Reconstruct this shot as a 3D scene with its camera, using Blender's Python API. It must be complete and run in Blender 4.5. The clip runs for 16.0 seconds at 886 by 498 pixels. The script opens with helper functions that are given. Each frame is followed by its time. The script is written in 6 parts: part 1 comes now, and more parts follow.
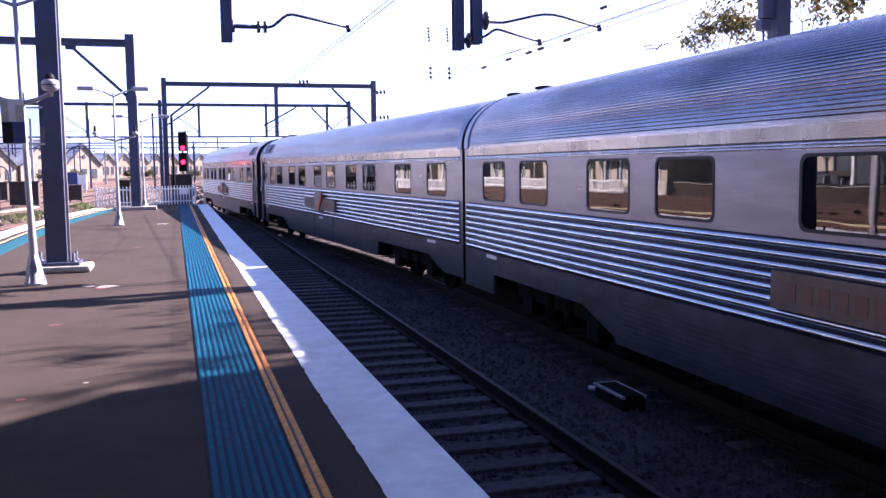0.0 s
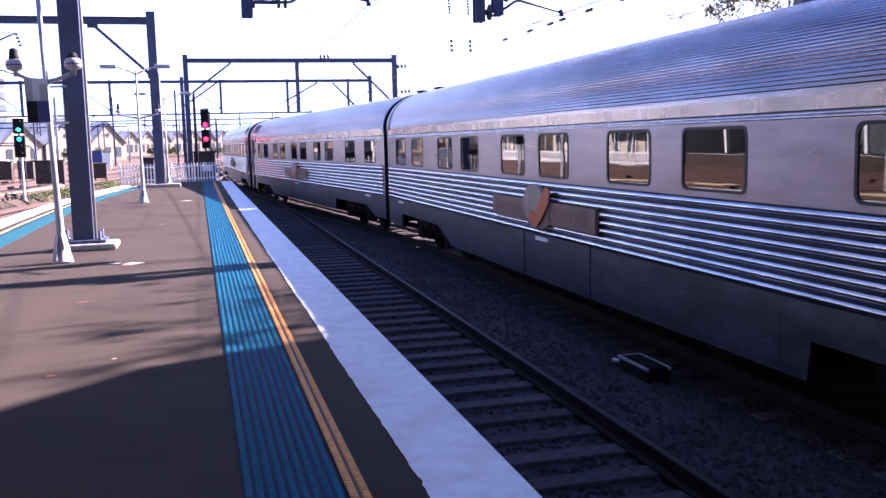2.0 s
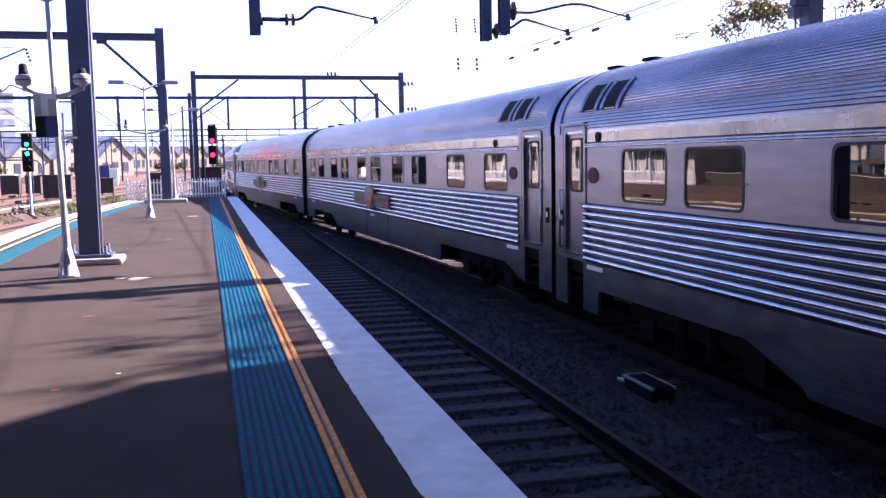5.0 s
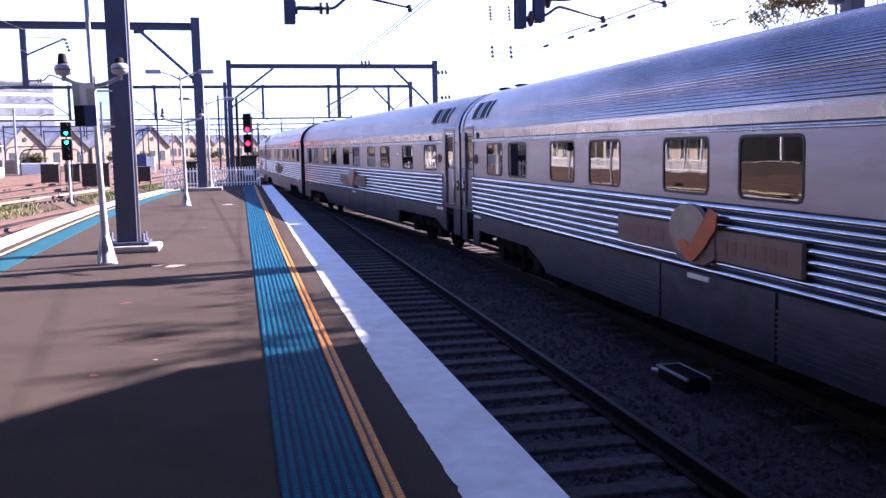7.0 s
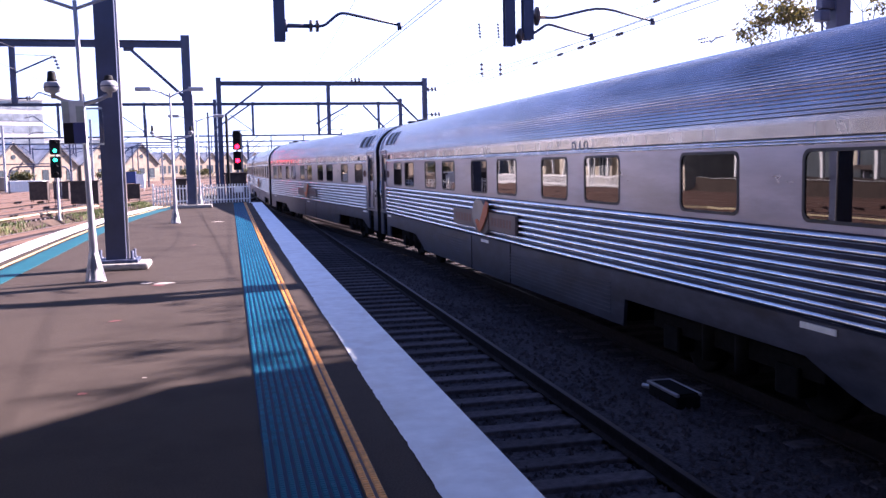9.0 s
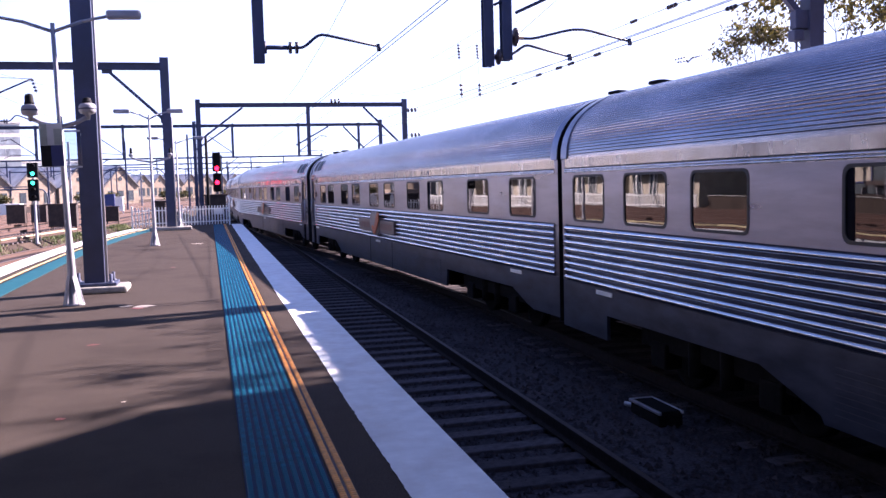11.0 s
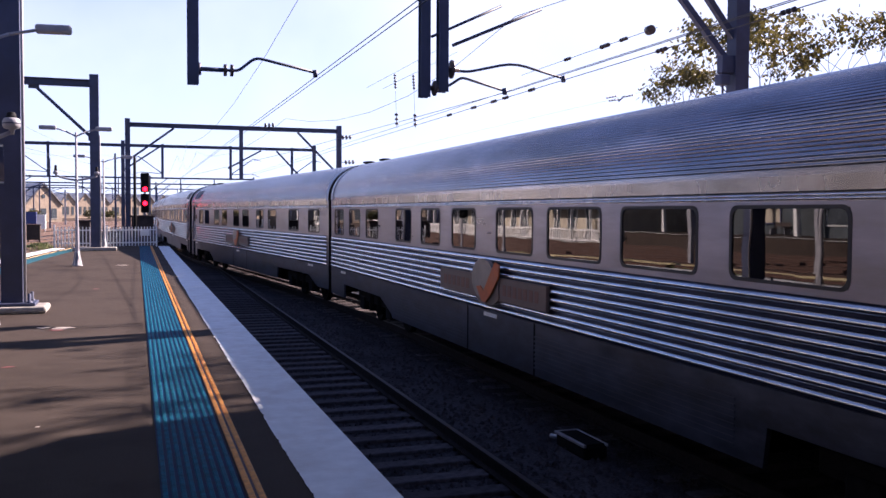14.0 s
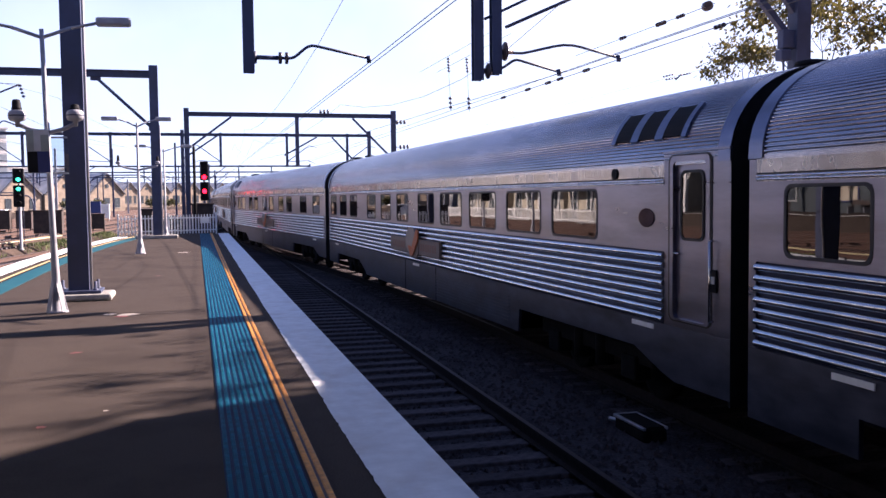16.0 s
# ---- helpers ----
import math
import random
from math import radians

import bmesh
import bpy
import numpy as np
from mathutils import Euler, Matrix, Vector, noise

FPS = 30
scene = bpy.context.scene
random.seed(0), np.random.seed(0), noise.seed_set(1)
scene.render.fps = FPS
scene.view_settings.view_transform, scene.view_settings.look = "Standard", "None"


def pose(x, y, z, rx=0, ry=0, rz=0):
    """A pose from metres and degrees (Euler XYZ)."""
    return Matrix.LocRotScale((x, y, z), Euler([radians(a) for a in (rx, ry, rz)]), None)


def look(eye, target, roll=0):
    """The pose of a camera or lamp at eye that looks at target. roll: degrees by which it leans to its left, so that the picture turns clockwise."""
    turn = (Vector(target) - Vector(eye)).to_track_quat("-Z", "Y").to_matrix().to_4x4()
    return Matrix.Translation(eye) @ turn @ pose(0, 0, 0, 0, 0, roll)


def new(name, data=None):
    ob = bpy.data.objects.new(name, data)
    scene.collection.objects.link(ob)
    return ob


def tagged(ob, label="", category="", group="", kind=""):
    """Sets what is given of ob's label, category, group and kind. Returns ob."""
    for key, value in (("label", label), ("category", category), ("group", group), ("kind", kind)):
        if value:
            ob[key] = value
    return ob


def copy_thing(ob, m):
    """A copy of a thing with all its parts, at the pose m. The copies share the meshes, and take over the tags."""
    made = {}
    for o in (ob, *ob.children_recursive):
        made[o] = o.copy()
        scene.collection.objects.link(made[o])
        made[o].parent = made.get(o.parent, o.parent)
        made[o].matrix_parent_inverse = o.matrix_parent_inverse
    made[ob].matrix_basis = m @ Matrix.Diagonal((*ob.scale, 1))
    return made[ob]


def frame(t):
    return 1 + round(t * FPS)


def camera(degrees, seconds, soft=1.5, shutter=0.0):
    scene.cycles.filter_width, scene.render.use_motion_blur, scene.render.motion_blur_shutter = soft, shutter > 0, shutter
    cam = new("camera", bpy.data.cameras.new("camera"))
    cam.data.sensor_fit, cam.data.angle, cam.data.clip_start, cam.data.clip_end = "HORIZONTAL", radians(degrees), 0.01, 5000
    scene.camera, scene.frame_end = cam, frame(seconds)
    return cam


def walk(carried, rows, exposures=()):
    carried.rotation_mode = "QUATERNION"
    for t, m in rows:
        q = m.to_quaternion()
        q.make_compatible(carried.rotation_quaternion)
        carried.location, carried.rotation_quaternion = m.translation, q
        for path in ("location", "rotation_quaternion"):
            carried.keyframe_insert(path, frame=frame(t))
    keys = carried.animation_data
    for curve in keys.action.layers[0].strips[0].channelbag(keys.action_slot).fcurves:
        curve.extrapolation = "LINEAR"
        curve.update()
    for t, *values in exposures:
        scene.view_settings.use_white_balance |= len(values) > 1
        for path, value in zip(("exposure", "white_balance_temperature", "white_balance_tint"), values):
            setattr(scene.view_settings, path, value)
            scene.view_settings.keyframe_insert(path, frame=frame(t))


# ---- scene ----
cam = camera(51.6, 16.0)
PATH = [
    (0.0, pose(0, 0, 1.6, 84.87, 0.67, -16.27)),
    (0.5, pose(0, 0, 1.6, 84.46, 0.71, -14.87)),
    (1.0, pose(0, 0, 1.6, 84.55, 0.88, -14.97)),
    (1.5, pose(0, 0, 1.6, 82.83, 0.94, -14.72)),
    (2.0, pose(0, 0, 1.6, 83.27, 1.39, -14.91)),
    (2.5, pose(0, 0, 1.6, 83.68, 1.64, -14.33)),
    (3.0, pose(0, 0, 1.6, 83.73, 1.06, -14.79)),
    (3.5, pose(0, 0, 1.6, 83.62, 1.06, -14.78)),
    (4.0, pose(0, 0, 1.6, 83.90, 1.20, -14.80)),
    (4.2, pose(0, 0, 1.6, 84.08, 1.15, -14.83)),
    (6.3, pose(0, 0, 1.6, 84.46, 0.87, -13.50)),
    (6.5, pose(0, 0, 1.6, 83.91, 1.07, -13.07)),
    (7.0, pose(0, 0, 1.6, 83.69, 1.00, -12.45)),
    (7.5, pose(0, 0, 1.6, 84.39, 1.67, -13.61)),
    (8.0, pose(0, 0, 1.6, 84.68, 1.23, -13.18)),
    (8.2, pose(0, 0, 1.6, 84.69, 1.29, -13.30)),
    (10.3, pose(0, 0, 1.6, 84.82, 0.91, -12.45)),
    (10.5, pose(0, 0, 1.6, 85.08, 1.37, -12.57)),
    (11.0, pose(0, 0, 1.6, 85.94, 1.52, -14.30)),
    (11.5, pose(0, 0, 1.6, 86.53, 1.36, -15.26)),
    (12.0, pose(0, 0, 1.6, 86.00, 0.98, -15.80)),
    (12.5, pose(0, 0, 1.6, 86.01, 0.69, -16.00)),
    (13.0, pose(0, 0, 1.6, 86.94, -0.90, -16.94)),
    (13.5, pose(0, 0, 1.6, 87.25, -0.76, -17.34)),
    (14.0, pose(0, 0, 1.6, 87.72, -0.30, -18.50)),
    (14.5, pose(0, 0, 1.6, 87.61, 0.64, -18.58)),
    (15.0, pose(0, 0, 1.6, 87.71, 1.53, -17.05)),
    (15.5, pose(0, 0, 1.6, 86.52, 0.64, -15.64)),
    (16.0, pose(0, 0, 1.6, 86.71, 0.61, -15.06)),
]
walk(cam, PATH, exposures=[
    (0.0, 2.63, 5300, 38), (2.0, 2.87, 5300, 38), (4.2, 2.78, 5300, 38), (6.4, 2.56, 5330, 38), (7.4, 2.65, 5340, 38), (8.2, 2.62, 5350, 38), (11.0, 2.38, 5400, 38), (12.0, 2.13, 5450, 36), (13.0, 2.23, 5450, 35), (14.0, 1.91, 5700, 32), (15.0, 1.76, 5750, 31), (15.5, 1.83, 5750, 31), (16.0, 2.04, 5700, 31),
])
# ---------------------------------------------------------------- light
SUN_TO = Vector((1.71, 0.565, 1.0)).normalized()
world = bpy.data.worlds.new("sky")
world.use_nodes = True
scene.world = world
wn = world.node_tree.nodes
sky = wn.new("ShaderNodeTexSky")
sky.sky_type = "NISHITA"
sky.sun_disc = False
sky.sun_elevation = math.asin(SUN_TO.z)
sky.sun_rotation = math.atan2(SUN_TO.x, SUN_TO.y)
sky.air_density, sky.dust_density, sky.ozone_density = 0.62, 0.4, 2.4
# thin bright haze and high cloud over the clear sky
wl = world.node_tree.links
haze = wn.new("ShaderNodeMix")
haze.data_type = "RGBA"
haze.inputs[7].default_value = (6.1, 6.7, 7.1, 1)
sky_at = wn.new("ShaderNodeTexCoord")
cloud = wn.new("ShaderNodeTexNoise")
cloud.inputs["Scale"].default_value = 2.2
cloud.inputs["Detail"].default_value = 6
cover = wn.new("ShaderNodeMapRange")
cover.inputs["From Min"].default_value, cover.inputs["From Max"].default_value = 0.35, 0.65
cover.inputs["To Min"].default_value, cover.inputs["To Max"].default_value = 0.55, 1.0
# the haze is brightest on the sun's side of the sky
toward = wn.new("ShaderNodeVectorMath")
toward.operation = "DOT_PRODUCT"
toward.inputs[1].default_value = SUN_TO
glow = wn.new("ShaderNodeMapRange")
glow.inputs["From Min"].default_value, glow.inputs["From Max"].default_value = -0.4, 0.2
glow.inputs["To Min"].default_value, glow.inputs["To Max"].default_value = 0.0, 0.95
# and thins out overhead
apart = wn.new("ShaderNodeSeparateXYZ")
thin = wn.new("ShaderNodeMapRange")
thin.inputs["From Min"].default_value, thin.inputs["From Max"].default_value = 0.06, 0.24
thin.inputs["To Min"].default_value, thin.inputs["To Max"].default_value = 1.0, 0.05
most = wn.new("ShaderNodeMath")
most.operation = "MULTIPLY"
wl.new(sky_at.outputs["Generated"], apart.inputs[0])
near_sun = wn.new("ShaderNodeMath")
near_sun.operation = "MULTIPLY_ADD"
near_sun.inputs[1].default_value = -0.35
wl.new(toward.outputs["Value"], near_sun.inputs[0])
wl.new(apart.outputs["Z"], near_sun.inputs[2])
wl.new(near_sun.outputs[0], thin.inputs["Value"])
both = wn.new("ShaderNodeMath")
both.operation = "MULTIPLY"
wl.new(sky_at.outputs["Generated"], cloud.inputs["Vector"])
wl.new(cloud.outputs["Fac"], cover.inputs["Value"])
wl.new(sky_at.outputs["Generated"], toward.inputs[0])
wl.new(toward.outputs["Value"], glow.inputs["Value"])
wl.new(cover.outputs[0], both.inputs[0])
wl.new(glow.outputs[0], both.inputs[1])
wl.new(both.outputs[0], most.inputs[0])
wl.new(thin.outputs[0], most.inputs[1])
wl.new(most.outputs[0], haze.inputs[0])
wl.new(sky.outputs[0], haze.inputs[6])
wl.new(haze.outputs[2], wn["Background"].inputs[0])
wn["Background"].inputs[1].default_value = 0.05
sun_data = bpy.data.lights.new("sun", "SUN")
sun_data.energy, sun_data.angle, sun_data.color = 5.0, radians(0.5), (1.0, 0.835, 0.6)
sun = new("sun", sun_data)
sun.matrix_world = look((60, 20, 40), Vector((60, 20, 40)) - SUN_TO)


# ---------------------------------------------------------------- materials
def mat(name, color, rough=0.6, metal=0.0, scale=6.0, vary=0.25, bump=0.0, bump_scale=60.0,
        stain=None, stain_scale=1.2, stretch=(1, 1, 1), emit=0.0, spec=0.5, rand=0.0):
    m = bpy.data.materials.new(name)
    m.use_nodes = True
    nt = m.node_tree
    n, l = nt.nodes, nt.links
    b = n["Principled BSDF"]
    b.inputs["Roughness"].default_value = rough
    b.inputs["Metallic"].default_value = metal
    b.inputs["Specular IOR Level"].default_value = spec
    tc = n.new("ShaderNodeTexCoord")
    mp = n.new("ShaderNodeMapping")
    mp.inputs["Scale"].default_value = stretch
    l.new(tc.outputs["Object"], mp.inputs[0])
    noise_a = n.new("ShaderNodeTexNoise")
    noise_a.inputs["Scale"].default_value = scale
    noise_a.inputs["Detail"].default_value = 6
    l.new(mp.outputs[0], noise_a.inputs["Vector"])
    ramp = n.new("ShaderNodeMapRange")
    ramp.inputs["From Min"].default_value, ramp.inputs["From Max"].default_value = 0.3, 0.7
    ramp.inputs["To Min"].default_value, ramp.inputs["To Max"].default_value = 1 - vary, 1 + vary
    l.new(noise_a.outputs["Fac"], ramp.inputs["Value"])
    mul = n.new("ShaderNodeMix")
    mul.data_type, mul.blend_type = "RGBA", "MULTIPLY"
    mul.inputs[0].default_value = 1.0
    mul.inputs[6].default_value = (*color, 1)
    l.new(ramp.outputs[0], mul.inputs[7])
    out = mul.outputs[2]
    if stain:
        noise_b = n.new("ShaderNodeTexNoise")
        noise_b.inputs["Scale"].default_value = stain_scale
        noise_b.inputs["Detail"].default_value = 5
        noise_b.inputs["Roughness"].default_value = 0.65
        l.new(mp.outputs[0], noise_b.inputs["Vector"])
        rb = n.new("ShaderNodeMapRange")
        rb.inputs["From Min"].default_value, rb.inputs["From Max"].default_value = 0.48, 0.72
        l.new(noise_b.outputs["Fac"], rb.inputs["Value"])
        mx = n.new("ShaderNodeMix")
        mx.data_type = "RGBA"
        l.new(rb.outputs[0], mx.inputs[0])
        l.new(out, mx.inputs[6])
        mx.inputs[7].default_value = (*stain, 1)
        out = mx.outputs[2]
    if rand:
        oi = n.new("ShaderNodeObjectInfo")
        rr = n.new("ShaderNodeMapRange")
        rr.inputs["To Min"].default_value, rr.inputs["To Max"].default_value = 1 - rand, 1 + rand
        l.new(oi.outputs["Random"], rr.inputs["Value"])
        m2 = n.new("ShaderNodeMix")
        m2.data_type, m2.blend_type = "RGBA", "MULTIPLY"
        m2.inputs[0].default_value = 1.0
        l.new(out, m2.inputs[6])
        l.new(rr.outputs[0], m2.inputs[7])
        out = m2.outputs[2]
    l.new(out, b.inputs["Base Color"])
    rv = n.new("ShaderNodeMapRange")
    rv.inputs["To Min"].default_value, rv.inputs["To Max"].default_value = max(rough - 0.1, 0.02), min(rough + 0.1, 1)
    l.new(noise_a.outputs["Fac"], rv.inputs["Value"])
    l.new(rv.outputs[0], b.inputs["Roughness"])
    if bump:
        nb = n.new("ShaderNodeTexNoise")
        nb.inputs["Scale"].default_value = bump_scale
        nb.inputs["Detail"].default_value = 4
        l.new(mp.outputs[0], nb.inputs["Vector"])
        bp = n.new("ShaderNodeBump")
        bp.inputs["Strength"].default_value = bump
        bp.inputs["Distance"].default_value = 0.02
        l.new(nb.outputs["Fac"], bp.inputs["Height"])
        l.new(bp.outputs[0], b.inputs["Normal"])
    if emit:
        b.inputs["Emission Color"].default_value = (*color, 1)
        b.inputs["Emission Strength"].default_value = emit
    return m


def glass_mat(name, tint, ior):
    m = bpy.data.materials.new(name)
    m.use_nodes = True
    n, l = m.node_tree.nodes, m.node_tree.links
    n.remove(n["Principled BSDF"])
    fres = n.new("ShaderNodeFresnel")
    fres.inputs["IOR"].default_value = ior
    gl = n.new("ShaderNodeBsdfGlossy")
    gl.inputs["Roughness"].default_value = 0.015
    # panes are slightly wavy
    tc = n.new("ShaderNodeTexCoord")
    wave = n.new("ShaderNodeTexNoise")
    wave.inputs["Scale"].default_value = 1.9
    wave.inputs["Detail"].default_value = 1
    bend = n.new("ShaderNodeBump")
    bend.inputs["Strength"].default_value = 0.04
    bend.inputs["Distance"].default_value = 0.02
    l.new(tc.outputs["Object"], wave.inputs["Vector"])
    l.new(wave.outputs["Fac"], bend.inputs["Height"])
    l.new(bend.outputs[0], gl.inputs["Normal"])
    tr = n.new("ShaderNodeBsdfTransparent")
    tr.inputs["Color"].default_value = (*tint, 1)
    mx = n.new("ShaderNodeMixShader")
    l.new(fres.outputs[0], mx.inputs[0])
    l.new(tr.outputs[0], mx.inputs[1])
    l.new(gl.outputs[0], mx.inputs[2])
    l.new(mx.outputs[0], n["Material Output"].inputs[0])
    return m


M_ASPHALT = mat("asphalt", (0.060, 0.0475, 0.0405), 0.85, scale=90, vary=0.3, bump=0.35, bump_scale=220,
                stain=(0.04, 0.0315, 0.0275), stain_scale=0.7, spec=0.05)
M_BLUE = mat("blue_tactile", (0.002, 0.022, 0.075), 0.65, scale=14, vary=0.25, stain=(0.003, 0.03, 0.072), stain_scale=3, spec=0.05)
M_BLUE_TOP = mat("blue_tactile_bars", (0.012, 0.128, 0.205), 0.65, spec=0.06, scale=14, vary=0.3)
M_TEAL = mat("teal_tactile_worn", (0.008, 0.075, 0.098), 0.6, scale=14, vary=0.3, stain=(0.014, 0.1, 0.12), stain_scale=2, spec=0.15)
M_ORANGE_BASE = mat("orange_base", (0.06, 0.022, 0.012), 0.7, scale=20, vary=0.3)
M_ORANGE = mat("orange_line", (0.75, 0.33, 0.05), 0.6, scale=20, vary=0.25)
M_WHITE_LINE = mat("white_line", (0.78, 0.80, 0.80), 0.7, scale=7, vary=0.08, stain=(0.66, 0.65, 0.63), stain_scale=2.5, spec=0.15)
M_YELLOW = mat("yellow_line", (0.6, 0.44, 0.2), 0.6, scale=9, vary=0.15)
M_CONC = mat("concrete", (0.33, 0.31, 0.28), 0.85, scale=8, vary=0.25, bump=0.3, bump_scale=50, stain=(0.2, 0.18, 0.16))
M_BALLAST = mat("ballast", (0.08, 0.057, 0.043), 0.95, scale=30, vary=0.7, bump=1.0, bump_scale=24,
                stain=(0.03, 0.024, 0.021), stain_scale=0.35, spec=0.1)
# bluer than the yard ballast: the near tracks' shade is in the colour
M_BED = mat("shade_tinted_ballast", (0.066, 0.058, 0.063), 0.9, scale=30, vary=0.5, bump=1.0, bump_scale=26, stain=(0.03, 0.027, 0.03), stain_scale=0.6, spec=0.05)
M_STONE = mat("ballast_stone", (0.06, 0.052, 0.056), 0.95, scale=9, vary=0.4, spec=0.05)
M_SLEEPER = mat("sleeper", (0.096, 0.082, 0.085), 0.9, scale=11, vary=0.3, bump=0.4, bump_scale=40, rand=0.25, spec=0.05)
M_RAIL = mat("rail_side", (0.03, 0.023, 0.022), 0.9, spec=0.1, scale=14, vary=0.3)
M_RUST = mat("rusty_rail", (0.075, 0.04, 0.029), 0.85, scale=14, vary=0.3)
M_RAILTOP = mat("rail_head", (0.062, 0.045, 0.04), 0.5, metal=1.0, scale=10, vary=0.2)
M_RAILBRIGHT = mat("worn_rail_head", (0.3, 0.26, 0.24), 0.4, metal=1.0, scale=10, vary=0.25)
M_STEEL = mat("blue_steel_paint", (0.04, 0.05, 0.1), 0.55, scale=3, vary=0.25, stain=(0.034, 0.04, 0.07))
M_LAMPGREY = mat("light_grey_paint", (0.30, 0.30, 0.33), 0.5, scale=5, vary=0.12)
M_WHITE = mat("white_paint", (0.8, 0.8, 0.78), 0.5, scale=6, vary=0.08)
M_STAINLESS = mat("stainless", (0.216, 0.217, 0.284), 0.31, metal=1.0, scale=2.2, vary=0.18, stain=(0.172, 0.17, 0.208),
                  stain_scale=1.5, stretch=(1, 0.35, 2.2))
M_LETTER = mat("stainless_letterboard", (0.37, 0.35, 0.345), 0.26, metal=1.0, scale=1.6, vary=0.35, stain=(0.21, 0.185, 0.175), stain_scale=0.8, stretch=(1, 1.5, 0.8))
M_ROOFSTEEL = mat("stainless_roof", (0.40, 0.385, 0.425), 0.22, metal=1.0, scale=2.2, vary=0.2, stain=(0.29, 0.28, 0.30),
                  stain_scale=0.9, stretch=(1, 0.3, 1))
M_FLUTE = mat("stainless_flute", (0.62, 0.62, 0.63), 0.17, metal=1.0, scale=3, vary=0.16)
# recess steel coloured dark to stand for the shade between flutes
M_FLUTE_GAP = mat("shaded_steel_between_flutes", (0.022, 0.026, 0.05), 0.5, metal=1.0, scale=4, vary=0.3)
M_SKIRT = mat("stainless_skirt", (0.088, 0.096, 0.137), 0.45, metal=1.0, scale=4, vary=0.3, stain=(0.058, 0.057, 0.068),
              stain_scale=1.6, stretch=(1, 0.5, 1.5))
M_RUBBER = mat("black_rubber", (0.012, 0.012, 0.014), 0.6, scale=8, vary=0.2)
M_UNDER = mat("underframe", (0.01, 0.009, 0.009), 0.85, scale=9, vary=0.4, spec=0.08)
M_INSIDE = mat("dark_interior", (0.05, 0.042, 0.035), 0.8, scale=3, vary=0.3)
M_GLASS = glass_mat("coach_glass", (0.14, 0.13, 0.12), 1.95)
M_FRAME = mat("window_frame", (0.028, 0.028, 0.032), 0.55, metal=0.3, scale=8, vary=0.2)
M_CLEAR = glass_mat("clear_glass", (0.8, 0.85, 0.9), 1.45)
M_DISC = mat("emblem_steel", (0.27, 0.235, 0.215), 0.45, metal=0.4, scale=6, vary=0.2)
M_PLAQUE = mat("plaque_steel", (0.16, 0.115, 0.10), 0.5, metal=0.3, scale=6, vary=0.15)
M_PLAQUE_RED = mat("plaque_letters", (0.175, 0.085, 0.065), 0.6, scale=6, vary=0.15)
M_EAGLE = mat("plaque_orange", (0.50, 0.115, 0.022), 0.5, scale=6, vary=0.15)
M_BLACK = mat("black_paint", (0.011, 0.011, 0.013), 0.7, scale=7, vary=0.3, spec=0.15)
M_CREST = mat("brown_crest", (0.12, 0.075, 0.07), 0.8, scale=6, vary=0.2, spec=0.1)
M_RED = mat("red_lens", (1.0, 0.006, 0.01), 0.4, emit=4)
M_GREEN = mat("green_lens", (0.02, 0.9, 0.42), 0.4, emit=2.2)
M_BRICK = mat("brick_wall", (0.25, 0.18, 0.13), 0.9, scale=1.2, vary=0.25, stain=(0.18, 0.125, 0.09), stain_scale=0.4)
M_BUFF = mat("buff_brick", (0.30, 0.235, 0.175), 0.9, scale=1.2, vary=0.25, stain=(0.19, 0.145, 0.105), stain_scale=0.25)
M_CREAM = mat("cream_render", (0.46, 0.41, 0.32), 0.85, scale=1.3, vary=0.2, stain=(0.3, 0.26, 0.19), stain_scale=0.4)
M_SLATE = mat("dark_slate", (0.085, 0.08, 0.085), 0.8, scale=1.5, vary=0.25)
M_SHED = mat("weathered_green_cladding", (0.05, 0.064, 0.074), 0.75, scale=0.8, vary=0.35, stain=(0.034, 0.043, 0.047), stain_scale=0.3)
# kept dark so the unseen canopy throws back little light
M_SOFFIT = mat("dark_canopy_underside", (0.09, 0.08, 0.075), 0.8, scale=1.5, vary=0.25)
M_ROOFTIN = mat("tin_roof", (0.5, 0.5, 0.5), 0.6, scale=0.5, vary=0.2, stain=(0.28, 0.2, 0.16), stain_scale=0.2)
M_WINDOWDARK = mat("far_window", (0.05, 0.06, 0.07), 0.25, scale=2, vary=0.2)
M_FARGLASS = mat("far_office_glass", (0.26, 0.29, 0.32), 0.3, scale=0.4, vary=0.35)
M_OFFICE = mat("office_wall", (0.62, 0.6, 0.57), 0.8, scale=1, vary=0.1)
M_BARK = mat("bark", (0.085, 0.065, 0.05), 0.9, scale=5, vary=0.4, bump=0.6, bump_scale=12)
M_LEAF = mat("leaf_green", (0.03, 0.043, 0.019), 0.6, scale=0.9, vary=0.5, stain=(0.09, 0.072, 0.018), stain_scale=0.55)
ln, ll = M_LEAF.node_tree.nodes, M_LEAF.node_tree.links
lt = ln.new("ShaderNodeBsdfTranslucent")
lt.inputs["Color"].default_value = (0.17, 0.14, 0.03, 1)
lm = ln.new("ShaderNodeMixShader")
lm.inputs[0].default_value = 0.22
ll.new(ln["Principled BSDF"].outputs[0], lm.inputs[1])
ll.new(lt.outputs[0], lm.inputs[2])
ll.new(lm.outputs[0], ln["Material Output"].inputs[0])
M_GRASS = mat("grass_blades", (0.09, 0.13, 0.03), 0.8, scale=1.2, vary=0.5, stain=(0.2, 0.17, 0.06))
M_CABLE = mat("cable", (0.05, 0.05, 0.055), 0.6, vary=0.1)
M_CERAMIC = mat("insulator", (0.06, 0.045, 0.05), 0.35, vary=0.2)
